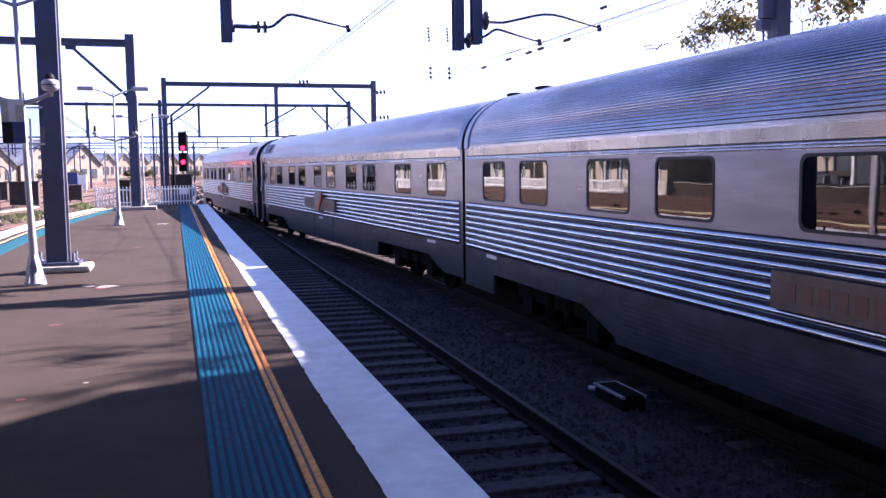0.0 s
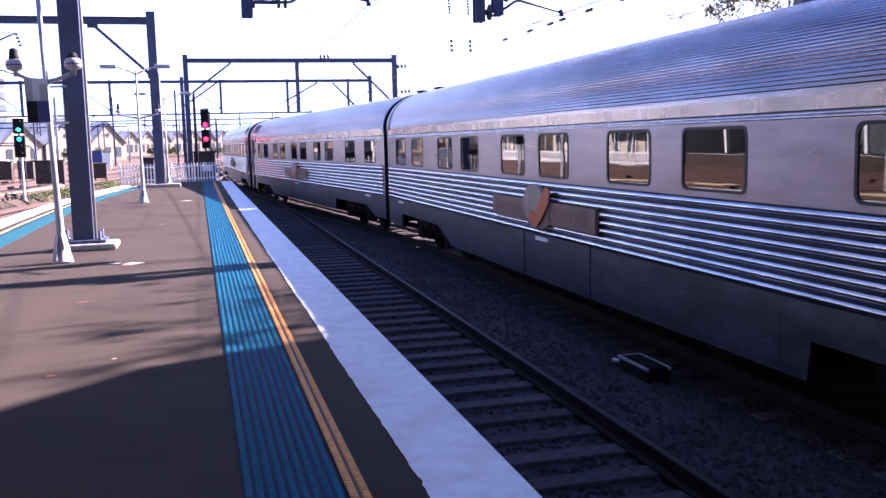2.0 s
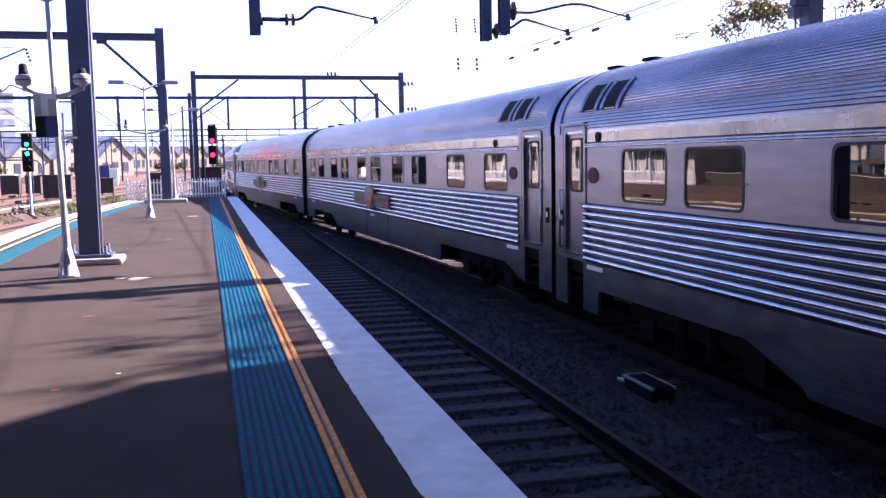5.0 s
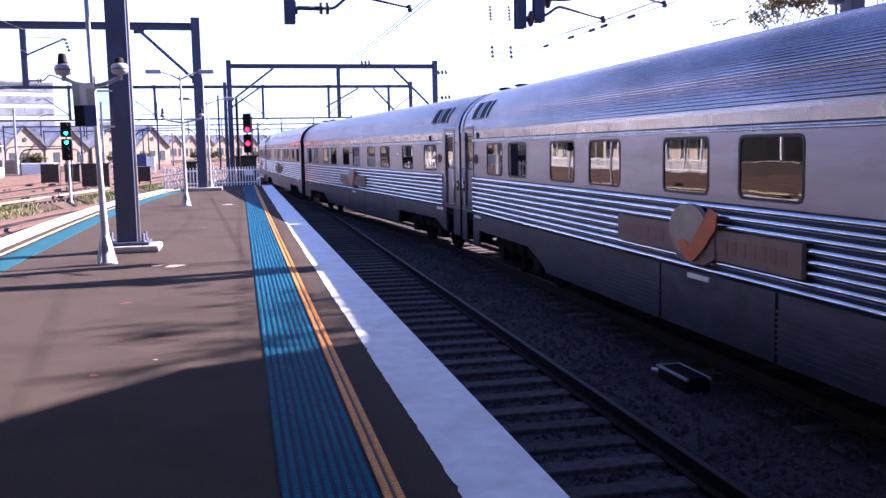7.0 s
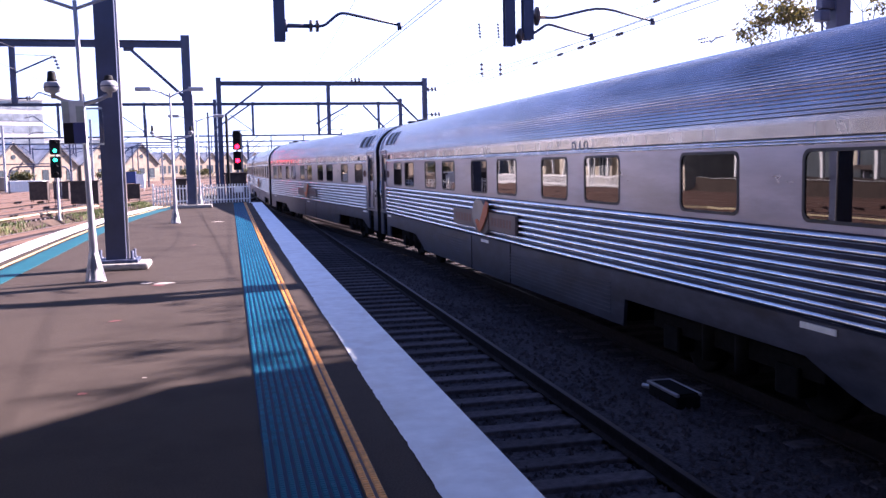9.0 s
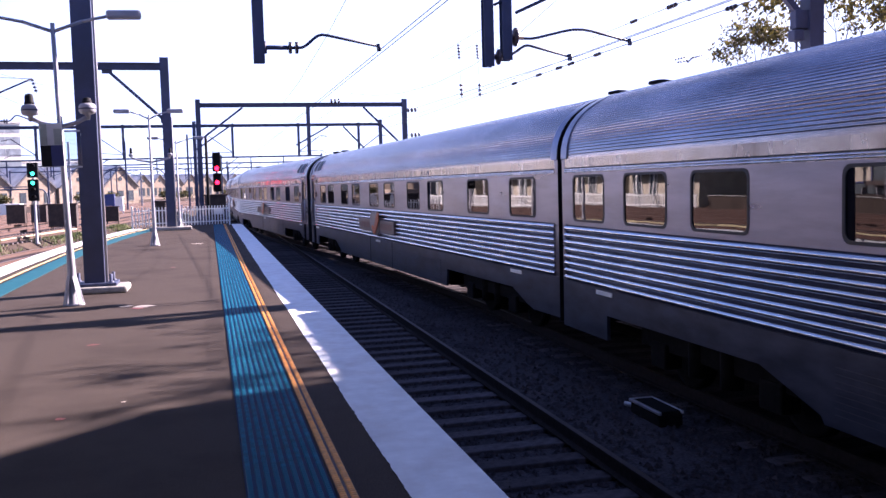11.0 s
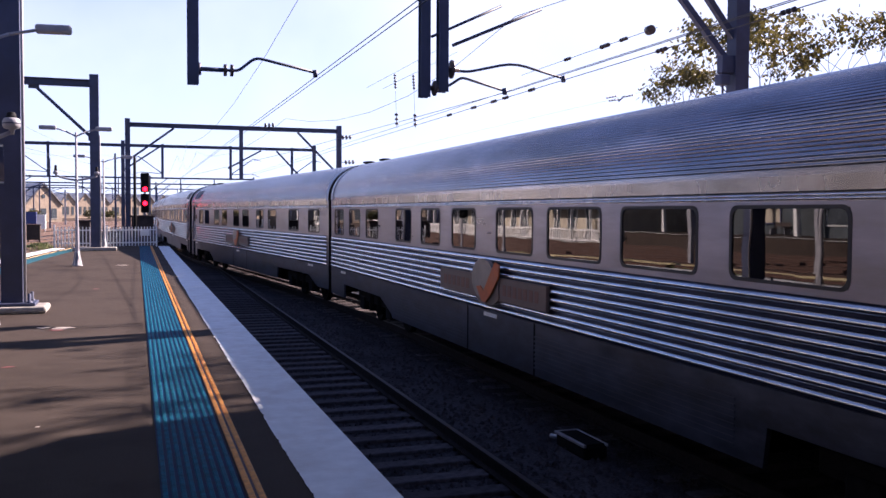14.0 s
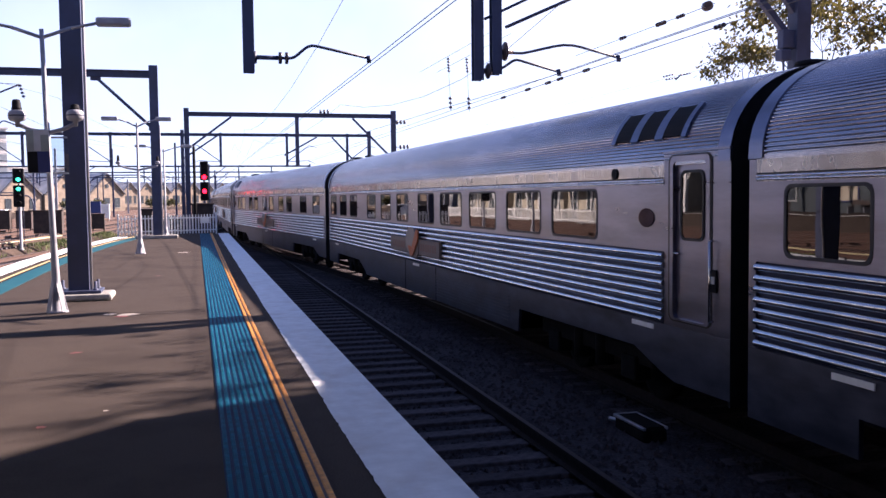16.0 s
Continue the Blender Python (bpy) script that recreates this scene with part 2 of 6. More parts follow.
M_PATCH_RED = mat("red_spray_mark", (0.13, 0.032, 0.03), 0.8, scale=25, vary=0.5)
M_PATCH_PALE = mat("pale_paint_mark", (0.4, 0.35, 0.3), 0.8, scale=25, vary=0.35)
M_SIGNBLUE = mat("sign_blue", (0.03, 0.045, 0.16), 0.45, vary=0.1)
M_SIGNGREEN = mat("sign_grey_green", (0.30, 0.34, 0.31), 0.5, vary=0.15)
M_SIGNPALE = mat("sign_pale", (0.55, 0.57, 0.58), 0.45, vary=0.1)
M_WORNPAINT = mat("worn_pale_paint", (0.40, 0.39, 0.41), 0.55, scale=30, vary=0.35)
M_CABINET = mat("rusty_cabinet", (0.05, 0.035, 0.03), 0.8, scale=4, vary=0.4)
M_ALU = mat("aluminium_box", (0.36, 0.36, 0.39), 0.45, metal=0.6, scale=6, vary=0.2)
M_PIPE = mat("yellow_pipe", (0.42, 0.36, 0.2), 0.6, scale=3, vary=0.15)


# ---------------------------------------------------------------- mesh helpers
def part(name, bm, material, parent=None, label=""):
    me = bpy.data.meshes.new(name)
    bm.normal_update()
    bm.to_mesh(me)
    bm.free()
    for mt in (material if isinstance(material, (list, tuple)) else [material]):
        me.materials.append(mt)
    ob = new(name, me)
    if parent is not None:
        ob.parent = parent
    if label:
        ob["label"] = label
    return ob


def shared(name, me, parent, m=None):
    ob = new(name, me)
    ob.parent = parent
    if m is not None:
        ob.matrix_basis = m
    return ob


def empty(name, m=None):
    ob = new(name)
    if m is not None:
        ob.matrix_world = m
    return ob


def box(bm, x0, x1, y0, y1, z0, z1, bevel=0.0):
    v = [bm.verts.new(p) for p in ((x0, y0, z0), (x1, y0, z0), (x1, y1, z0), (x0, y1, z0),
                                   (x0, y0, z1), (x1, y0, z1), (x1, y1, z1), (x0, y1, z1))]
    fs = [bm.faces.new([v[i] for i in q]) for q in ((3, 2, 1, 0), (4, 5, 6, 7), (0, 1, 5, 4), (1, 2, 6, 5), (2, 3, 7, 6), (3, 0, 4, 7))]
    if bevel:
        es = list({e for f in fs for e in f.edges})
        bmesh.ops.bevel(bm, geom=es, offset=bevel, segments=2, affect="EDGES", profile=0.5)
    return bm


def beam(bm, p, q, w, h=None, seg=4, up=(0, 0, 1)):
    """A straight bar from p to q: rectangular (seg 4) or round."""
    p, q = Vector(p), Vector(q)
    d = (q - p).normalized()
    u = Vector(up)
    if abs(d.dot(u)) > 0.98:
        u = Vector((0, 1, 0))
    a = d.cross(u).normalized()
    c = a.cross(d).normalized()
    h = w if h is None else h
    ring = []
    for base in (p, q):
        if seg == 4:
            pts = [base + a * sx * w / 2 + c * sz * h / 2 for sx, sz in ((-1, -1), (1, -1), (1, 1), (-1, 1))]
        else:
            pts = [base + a * math.cos(k * math.tau / seg) * w / 2 + c * math.sin(k * math.tau / seg) * h / 2 for k in range(seg)]
        ring.append([bm.verts.new(x) for x in pts])
    for k in range(seg):
        f = bm.faces.new((ring[0][k], ring[0][(k + 1) % seg], ring[1][(k + 1) % seg], ring[1][k]))
        f.smooth = seg > 4
    bm.faces.new(ring[0][::-1])
    bm.faces.new(ring[1])
    return bm


def lathe(bm, profile, centre=(0, 0, 0), seg=16, axis="z"):
    rings = []
    for r, h in profile:
        row = []
        for k in range(seg):
            a = k * math.tau / seg
            c, s = r * math.cos(a), r * math.sin(a)
            p = {"z": (c, s, h), "y": (c, h, s), "x": (h, c, s)}[axis]
            row.append(bm.verts.new(Vector(p) + Vector(centre)))
        rings.append(row)
    for a, b in zip(rings, rings[1:]):
        for k in range(seg):
            bm.faces.new((a[k], a[(k + 1) % seg], b[(k + 1) % seg], b[k])).smooth = True
    bm.faces.new(rings[0][::-1])
    bm.faces.new(rings[-1])
    bmesh.ops.recalc_face_normals(bm, faces=bm.faces)
    return bm


def hbeam(bm, p, q, w, h, t=0.018, up=(0, 1, 0)):
    """A rolled steel joist: one H outline drawn out from p to q."""
    p, q = Vector(p), Vector(q)
    d = (q - p).normalized()
    a = d.cross(Vector(up)).normalized()
    c = a.cross(d).normalized()
    half = [(-w / 2, -h / 2), (w / 2, -h / 2), (w / 2, -h / 2 + t), (t / 2, -h / 2 + t), (t / 2, h / 2 - t), (w / 2, h / 2 - t)]
    out = half + [(-x, -y) for x, y in half]
    r0 = [bm.verts.new(p + a * x + c * y) for x, y in out]
    r1 = [bm.verts.new(q + a * x + c * y) for x, y in out]
    n = len(out)
    fs = [bm.faces.new((r0[k], r0[(k + 1) % n], r1[(k + 1) % n], r1[k])) for k in range(n)]
    fs += [bm.faces.new(r0[::-1]), bm.faces.new(r1)]
    bmesh.ops.recalc_face_normals(bm, faces=fs)
    return bm


def strip(bm, line, profile, closed=True):
    """Sweep a profile (offset across to the right, height) along a plan line of (x, y)."""
    rows = []
    for i, (x, y) in enumerate(line):
        x0, y0 = line[max(i - 1, 0)]
        x1, y1 = line[min(i + 1, len(line) - 1)]
        d = Vector((x1 - x0, y1 - y0)).normalized()
        r = Vector((d.y, -d.x))
        rows.append([bm.verts.new((x + r.x * o, y + r.y * o, z)) for o, z in profile])
    k = len(profile)
    for a, b in zip(rows, rows[1:]):
        for j in range(k if closed else k - 1):
            bm.faces.new((a[j], a[(j + 1) % k], b[(j + 1) % k], b[j]))
    if closed:
        bm.faces.new(rows[0][::-1])
        bm.faces.new(rows[-1])
    bmesh.ops.recalc_face_normals(bm, faces=bm.faces)
    return bm


# ---------------------------------------------------------------- plan
RAIL = -1.1
GROUND = -1.36
EDGE = 1.41
NEAR = 2.98
FAR = 6.68
SHIFT = 3.3


def smooth(u):
    u = min(max(u, 0.0), 1.0)
    return u * u * (3 - 2 * u)


def train_x(y):
    return FAR - SHIFT * smooth((y - 18) / 46)


def left_edge(y):
    """The platform's other edge, which tapers towards its end."""
    return -4.55 + 1.55 * max(0.0, (y - 22) / 22) ** 2


# ---------------------------------------------------------------- ground
bm = bmesh.new()
box(bm, -1500, 1500, -400, 2500, GROUND - 0.5, GROUND)
ground = tagged(part("ground", bm, M_BALLAST), "brown stone ballast of a railway yard", "ground", kind="structure")

# platform: body, then lines painted and laid on its top
bm = bmesh.new()
ys = [-30, 0, 10, 18, 22, 26, 30, 33, 36, 39, 42, 45]
top_l = [(left_edge(y), y) for y in ys]
tv = [[bm.verts.new((left_edge(y), y, z)) for z in (0, GROUND - 0.1)] for y in ys]
tr = [[bm.verts.new((EDGE, y, z)) for z in (0, GROUND - 0.1)] for y in ys]
for i in range(len(ys) - 1):
    bm.faces.new((tv[i][0], tr[i][0], tr[i + 1][0], tv[i + 1][0]))
    bm.faces.new((tv[i][1], tv[i][0], tv[i + 1][0], tv[i + 1][1]))
    bm.faces.new((tr[i][0], tr[i][1], tr[i + 1][1], tr[i + 1][0]))
bm.faces.new((tv[0][0], tv[0][1], tr[0][1], tr[0][0]))
bm.faces.new((tv[-1][1], tv[-1][0], tr[-1][0], tr[-1][1]))
bmesh.ops.recalc_face_normals(bm, faces=bm.faces)
platform = tagged(part("platform", bm, M_ASPHALT), "worn grey-brown asphalt railway platform", "platform", kind="structure")

straight = [(0.0, -20), (0.0, 44)]
bm = bmesh.new()
rng_w = random.Random(2)
prev = None
for k in range(760):
    y = 1.0 + k * 0.056
    rag = 0.93 + rng_w.uniform(-0.003, 0.003) + (rng_w.uniform(0.0, 0.014) if rng_w.random() < 0.1 else 0) + 0.004 * math.sin(y * 1.7)
    cur = [bm.verts.new((rag, y, 0.006)), bm.verts.new((EDGE - 0.004, y, 0.006))]
    if prev:
        bm.faces.new((prev[0], prev[1], cur[1], cur[0]))
    prev = cur
tagged(part("white_edge_line", bm, M_WHITE_LINE), "wide white painted platform edge line", "line", kind="structure")
def studs(xs, y0, y1, pitch, w, z0, z1):
    """Rows of short raised bars."""
    verts, faces = [], []
    for x in xs:
        y = y0
        while y < y1:
            i, a, b2 = len(verts), w / 2, pitch * 0.38
            verts += [(x - a, y - b2, z0), (x + a, y - b2, z0), (x + a, y + b2, z0), (x - a, y + b2, z0),
                      (x - a * 0.7, y - b2 * 0.8, z1), (x + a * 0.7, y - b2 * 0.8, z1), (x + a * 0.7, y + b2 * 0.8, z1), (x - a * 0.7, y + b2 * 0.8, z1)]
            faces += [(i + 4, i + 5, i + 6, i + 7), (i, i + 1, i + 5, i + 4), (i + 1, i + 2, i + 6, i + 5), (i + 2, i + 3, i + 7, i + 6), (i + 3, i, i + 4, i + 7)]
            y += pitch
    me = bpy.data.meshes.new("studs")
    me.from_pydata(verts, [], faces)
    return me


bm = bmesh.new()
strip(bm, [(0.345, -20), (0.345, 43.6)], [(-0.225, 0.003), (-0.225, 0.008), (0.225, 0.008), (0.225, 0.003)])
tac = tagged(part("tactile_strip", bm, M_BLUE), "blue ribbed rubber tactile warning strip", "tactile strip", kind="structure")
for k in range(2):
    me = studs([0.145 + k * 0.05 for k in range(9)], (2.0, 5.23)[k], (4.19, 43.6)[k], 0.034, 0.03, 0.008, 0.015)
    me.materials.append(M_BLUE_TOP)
    tagged(shared("raised_bars", me, tac), "rows of raised bars, paler than the strip", kind="stuff")
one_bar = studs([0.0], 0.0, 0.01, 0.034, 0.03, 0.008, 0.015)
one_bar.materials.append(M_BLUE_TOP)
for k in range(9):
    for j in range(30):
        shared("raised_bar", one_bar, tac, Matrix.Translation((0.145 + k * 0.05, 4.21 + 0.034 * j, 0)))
bm = bmesh.new()
strip(bm, [(0.632, -20), (0.632, 43.6)], [(-0.05, 0.003), (-0.05, 0.007), (0.05, 0.007), (0.05, 0.003)])
orl = tagged(part("orange_line", bm, M_ORANGE_BASE), "two thin orange tactile lines along the platform", "line", kind="structure")
me = studs([0.605, 0.66], 2.0, 43.6, 0.034, 0.038, 0.007, 0.016)
me.materials.append(M_ORANGE)
tagged(shared("raised_bars", me, orl), "rows of orange raised bars", kind="stuff")
bm = bmesh.new()
box(bm, 0.935, 1.40, 19.75, 19.95, 0.007, 0.011)
tagged(part("cross_mark", bm, M_WHITE), "fresh white cross mark on the edge line", "line", kind="structure")
# same lines along the other edge
lys = [-20, 0, 10, 18, 22, 26, 30, 33, 36, 39, 41.5]
for nm, off, w, mt, lab in (("white_edge_line", 0.24, 0.24, M_WHITE_LINE, "wide white painted platform edge line"),
                            ("orange_line", 0.72, 0.03, M_YELLOW, "thin yellow line along the platform"),
                            ("tactile_strip", 1.06, 0.22, M_TEAL, "blue ribbed rubber tactile warning strip")):
    bm = bmesh.new()
    strip(bm, [(left_edge(y) + off, y) for y in lys], [(-w, 0.004), (-w, 0.012), (w, 0.012), (w, 0.004)])
    tagged(part(nm, bm, mt), lab, "line", kind="structure")


# ---------------------------------------------------------------- tracks
def track(name, line, label, lift=0.0, steel=None):
    root = tagged(empty(name), label, "track", kind="structure")
    for off in (-0.7525, 0.7525):
        bm = bmesh.new()
        z = RAIL + lift
        strip(bm, line, [(off - 0.07, z - 0.17), (off - 0.07, z - 0.155), (off - 0.012, z - 0.14), (off - 0.012, z - 0.045),
                         (off - 0.035, z - 0.035), (off - 0.035, z - 0.004), (off + 0.035, z - 0.004), (off + 0.035, z - 0.035),
                         (off + 0.012, z - 0.045), (off + 0.012, z - 0.14), (off + 0.07, z - 0.155), (off + 0.07, z - 0.17)])
        r = part("rail", bm, steel or M_RAIL, root)
        bm = bmesh.new()
        strip(bm, line, [(off - 0.03, z - 0.003), (off - 0.03, z), (off + 0.03, z), (off + 0.03, z - 0.003)])
        part("rail_head", bm, M_RAILBRIGHT if steel else M_RAILTOP, r, "polished steel rail head")
    return root


def sleeper_mesh():
    bm = bmesh.new()
    box(bm, -1.25, 1.25, -0.12, 0.12, GROUND - 0.05, RAIL - 0.17, 0.015)
    me = bpy.data.meshes.new("sleeper")
    bm.to_mesh(me)
    bm.free()
    me.materials.append(M_SLEEPER)
    return me


SLEEPER = sleeper_mesh()


def lay_sleepers(root, fx, y0, y1, lift=0.0, pitch=0.61):
    y = y0
    while y < y1:
        a = math.atan((fx(y + 0.5) - fx(y - 0.5)))
        shared("sleeper", SLEEPER, root, Matrix.Translation((fx(y), y, lift + random.uniform(-0.012, 0.0))) @ Matrix.Rotation(-a + random.uniform(-0.01, 0.01), 4, "Z"))
        y += pitch


t_near = track("track_near", [(NEAR, -15), (NEAR, 300)], "empty railway track beside the platform, dark sleepers")
lay_sleepers(t_near, lambda y: NEAR, -4, 60)
tl = [(train_x(y), y) for y in [-60, 0, 15, *range(18, 66, 3), 70, 300]]
t_train = track("track_train", tl, "railway track under the moving train")
lay_sleepers(t_train, train_x, 2, 70, -0.035)


def left_track_x(k):
    return lambda y: left_edge(min(y, 60)) - 1.57 - 4.0 * k + max(0.0, y - 60) * 0.11


LIFT = 0.4
LYS = [-15, 0, 10, 18, 22, 26, 30, 33, 36, 39, 42, 48, 54, 60, 220]
for k in range(8):
    fx = left_track_x(k)
    up = 0.0 if k < 2 else LIFT
    t_l = track("track_left", [(fx(y), y) for y in LYS], "rusty railway track in brown ballast", up, M_RUST)
    if k < 4:
        lay_sleepers(t_l, fx, 16, 100, up)
# the far side of the yard lies a little higher, behind a low bank
bm = bmesh.new()
fx = left_track_x(1)
rows = []
for y in LYS[:-1] + [90, 130, 220]:
    x = fx(y) - 1.75
    rows.append([bm.verts.new((x, y, GROUND - 0.05)), bm.verts.new((x - 0.75, y, GROUND + LIFT)), bm.verts.new((x - 60, y, GROUND + LIFT)), bm.verts.new((x - 60, y, GROUND - 0.05))])
for a, c in zip(rows, rows[1:]):
    for q in range(3):
        bm.faces.new((a[q], a[q + 1], c[q + 1], c[q]))
bm.faces.new(rows[0])
bm.faces.new(rows[-1][::-1])
bmesh.ops.recalc_face_normals(bm, faces=bm.faces)
tagged(part("yard_bed", bm, M_BALLAST), "raised bed of brown ballast under the yard tracks", "ballast", kind="structure")

# ballast between the platform and the train, shade put into its colour
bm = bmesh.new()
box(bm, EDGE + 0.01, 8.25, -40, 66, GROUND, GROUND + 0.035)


def heap_profile(w):
    """Heights of the stone between two tracks whose middles lie w apart."""
    return [(0.80, -0.02), (0.83, 0.17), (1.0, 0.185), (1.35, 0.17), (1.75, 0.14), (w - 1.55, 0.10), (w - 1.3, 0.02)]


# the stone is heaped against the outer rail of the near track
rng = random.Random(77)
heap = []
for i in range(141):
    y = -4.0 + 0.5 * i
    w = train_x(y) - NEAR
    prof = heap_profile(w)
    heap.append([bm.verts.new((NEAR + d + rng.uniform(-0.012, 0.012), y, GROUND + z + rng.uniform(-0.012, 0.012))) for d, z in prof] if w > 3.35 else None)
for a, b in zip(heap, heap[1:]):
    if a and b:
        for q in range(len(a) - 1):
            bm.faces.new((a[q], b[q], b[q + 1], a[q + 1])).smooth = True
bed = tagged(part("track_bed", bm, M_BED), "stone ballast of the station tracks, tinted for their shade", "ballast", kind="structure")
verts, faces = [], []
rng_s = random.Random(7)
for k in range(9000):
    y = 4.5 + 26 * rng_s.random() ** 1.6
    x = rng_s.uniform(EDGE + 0.4, 6.1)
    s = rng_s.uniform(0.016, 0.04)
    w = train_x(y) - NEAR
    z = GROUND + s * 0.3 + (max(0.035, float(np.interp(x - NEAR, *zip(*heap_profile(w))))) if w > 3.35 else 0.035)
    i = len(verts)
    for dx, dy, dz in ((1, 0, 0), (-1, 0, 0), (0, 1, 0), (0, -1, 0), (0, 0, 1)):
        f = s * rng_s.uniform(0.7, 1.3)
        verts.append((x + dx * f + rng_s.uniform(-0.3, 0.3) * s, y + dy * f + rng_s.uniform(-0.3, 0.3) * s, z + dz * f))
    faces += [(i, i + 2, i + 4), (i + 2, i + 1, i + 4), (i + 1, i + 3, i + 4), (i + 3, i, i + 4)]
me = bpy.data.meshes.new("ballast_stones")
me.from_pydata(verts, [], faces)
me.materials.append(M_STONE)
tagged(shared("ballast_stones", me, bed), "loose dark ballast stones", kind="stuff")

# low block beyond the train, mostly hidden, added to keep sun from under it
bm = bmesh.new()
box(bm, 8.3, 12.6, -40, 24.0, GROUND, -0.05)
tagged(part("platform_opposite", bm, M_CONC), "low concrete block added to keep sun from under the train", "platform", kind="structure")


# ---------------------------------------------------------------- train
CAR = 24.4
HALF = 1.48
GAP = 0.22


def roof_profile(z0=3.02, height=1.04, ribs=84, plain=False):
    """Half the roof from eave to eave: broad ribs with narrow grooves, smooth along the crest."""
    pts = []
    steps = ((0.0, -0.013), (0.2, -0.013), (0.3, 0.0), (0.5, 0.004), (0.7, 0.004), (0.92, 0.0))
    if plain:
        at = [(i / 24, 0.0) for i in range(25)]
    else:
        at = [((i + u) / ribs, 0.0 if i in (0, ribs - 1) else k * min(1.0, abs((i + 0.5) / ribs - 0.5) * 14 - 0.4) if abs((i + 0.5) / ribs - 0.5) > 0.05 else 0.0) for i in range(ribs) for u, k in steps] + [(1.0, 0.0)]
    for u, k in at:
        a = math.pi * u
        c, s = math.cos(a), math.sin(a)
        x = -HALF * math.copysign(abs(c) ** 0.86, c)
        z = z0 + height * abs(s) ** 0.92
        if u in (0.0, 1.0):
            k = 0.0
        pts.append((x + k * -c, z + k * s))
    return pts


def sweep(bm, profile, y0, y1, cap=True, flat=False):
    a = [bm.verts.new((x, y0, z)) for x, z in profile]
    b = [bm.verts.new((x, y1, z)) for x, z in profile]
    for i in range(len(profile) - 1):
        bm.faces.new((a[i], a[i + 1], b[i + 1], b[i])).smooth = not flat
    if cap:
        bm.faces.new([bm.verts.new(v.co) for v in a[::-1]])
        bm.faces.new([bm.verts.new(v.co) for v in b])
    return bm


def rounded(y0, y1, z0, z1, r, seg=4):
    pts = []
    for cy, cz, a0 in ((y1 - r, z1 - r, 0), (y0 + r, z1 - r, 90), (y0 + r, z0 + r, 180), (y1 - r, z0 + r, 270)):
        for k in range(seg + 1):
            a = radians(a0 + 90 * k / seg)
            pts.append((cy + r * math.cos(a), cz + r * math.sin(a)))
    return pts


def ring(bm, outer, inner, x0, x1):
    """A frame between two outlines of (y, z), from x0 to x1."""
    rows = [[bm.verts.new((x, y, z)) for y, z in o] for x, o in ((x0, outer), (x1, outer), (x1, inner), (x0, inner))]
    n = len(outer)
    for a, b in zip(rows, rows[1:] + rows[:1]):
        for k in range(n):
            bm.faces.new((a[k], a[(k + 1) % n], b[(k + 1) % n], b[k]))
    bmesh.ops.recalc_face_normals(bm, faces=bm.faces)
    return bm


def plate(bm, outline, x0, x1):
    a = [bm.verts.new((x0, y, z)) for y, z in outline]
    b = [bm.verts.new((x1, y, z)) for y, z in outline]
    n = len(outline)
    bm.faces.new(a)
    bm.faces.new(b[::-1])
    for k in range(n):
        bm.faces.new((a[k], b[k], b[(k + 1) % n], a[(k + 1) % n]))
    bmesh.ops.recalc_face_normals(bm, faces=bm.faces)
    return bm


Z_SKIRT, Z_FL0, Z_FL1, Z_W0, Z_W1, Z_BELT, Z_EAVE = 0.48, 1.20, 2.04, 2.12, 2.76, 2.81, 3.02


def window(root, side, y0, y1, wide):
    x = side * HALF
    s = side
    bm = bmesh.new()
    ring(bm, rounded(y0 - 0.024, y1 + 0.024, Z_W0 - 0.02, Z_W1 + 0.02, 0.1), rounded(y0 + 0.014, y1 - 0.014, Z_W0 + 0.012, Z_W1 - 0.012, 0.085),
         x + s * 0.004, x - s * 0.05)
    w = part("window", bm, M_FRAME, root, "thin dark rounded window frame")
    bm = bmesh.new()
    plate(bm, rounded(y0, y1, Z_W0, Z_W1, 0.07), x - s * 0.006, x - s * 0.012)
    part("pane", bm, M_GLASS, w, "reflecting tinted glass").visible_shadow = False
    if wide:
        bm = bmesh.new()
        box(bm, x - s * 0.24, x - s * 0.2, y0 + 0.02, y0 + 0.24, Z_W0, Z_W1)
        part("curtain", bm, M_INSIDE, w)
    return w


def bogie(root, yc, wheelsets):
    bm = bmesh.new()
    for sx in (-1, 1):
        box(bm, sx * 1.12 - 0.09, sx * 1.12 + 0.09, yc - 1.75, yc + 1.75, 0.52, 0.74, 0.02)
        for yy in (-1.2, 1.2):
            box(bm, sx * 1.14 - 0.12, sx * 1.14 + 0.12, yc + yy - 0.2, yc + yy + 0.2, 0.3, 0.62, 0.03)
        for yy in (-0.35, 0.35):
            lathe(bm, [(0.13, 0.35), (0.13, 0.8)], (sx * 1.16, yc + yy, 0), 10)
    box(bm, -1.05, 1.05, yc - 0.3, yc + 0.3, 0.45, 0.85)
    b = part("bogie", bm, M_UNDER, root, "dark cast steel bogie frame")
    for yy in (-1.2, 1.2):
        bm = bmesh.new()
        for sx in (-1, 1):
            lathe(bm, [(0.10, sx * 0.66), (0.46, sx * 0.67), (0.46, sx * 0.80), (0.40, sx * 0.80), (0.36, sx * 0.77), (0.12, sx * 0.78), (0.10, sx * 0.83)] if sx > 0 else
                  [(0.10, -0.83), (0.12, -0.78), (0.36, -0.77), (0.40, -0.80), (0.46, -0.80), (0.46, -0.67), (0.10, -0.66)], (0, 0, 0), 20, "x")
        lathe(bm, [(0.08, -0.66), (0.08, 0.66)], (0, 0, 0), 10, "x")
        ws = part("wheelset", bm, M_UNDER, b, "steel wheelset")
        ws.location = (0, yc + yy, 0.46)
        wheelsets.append((ws, yc + yy))


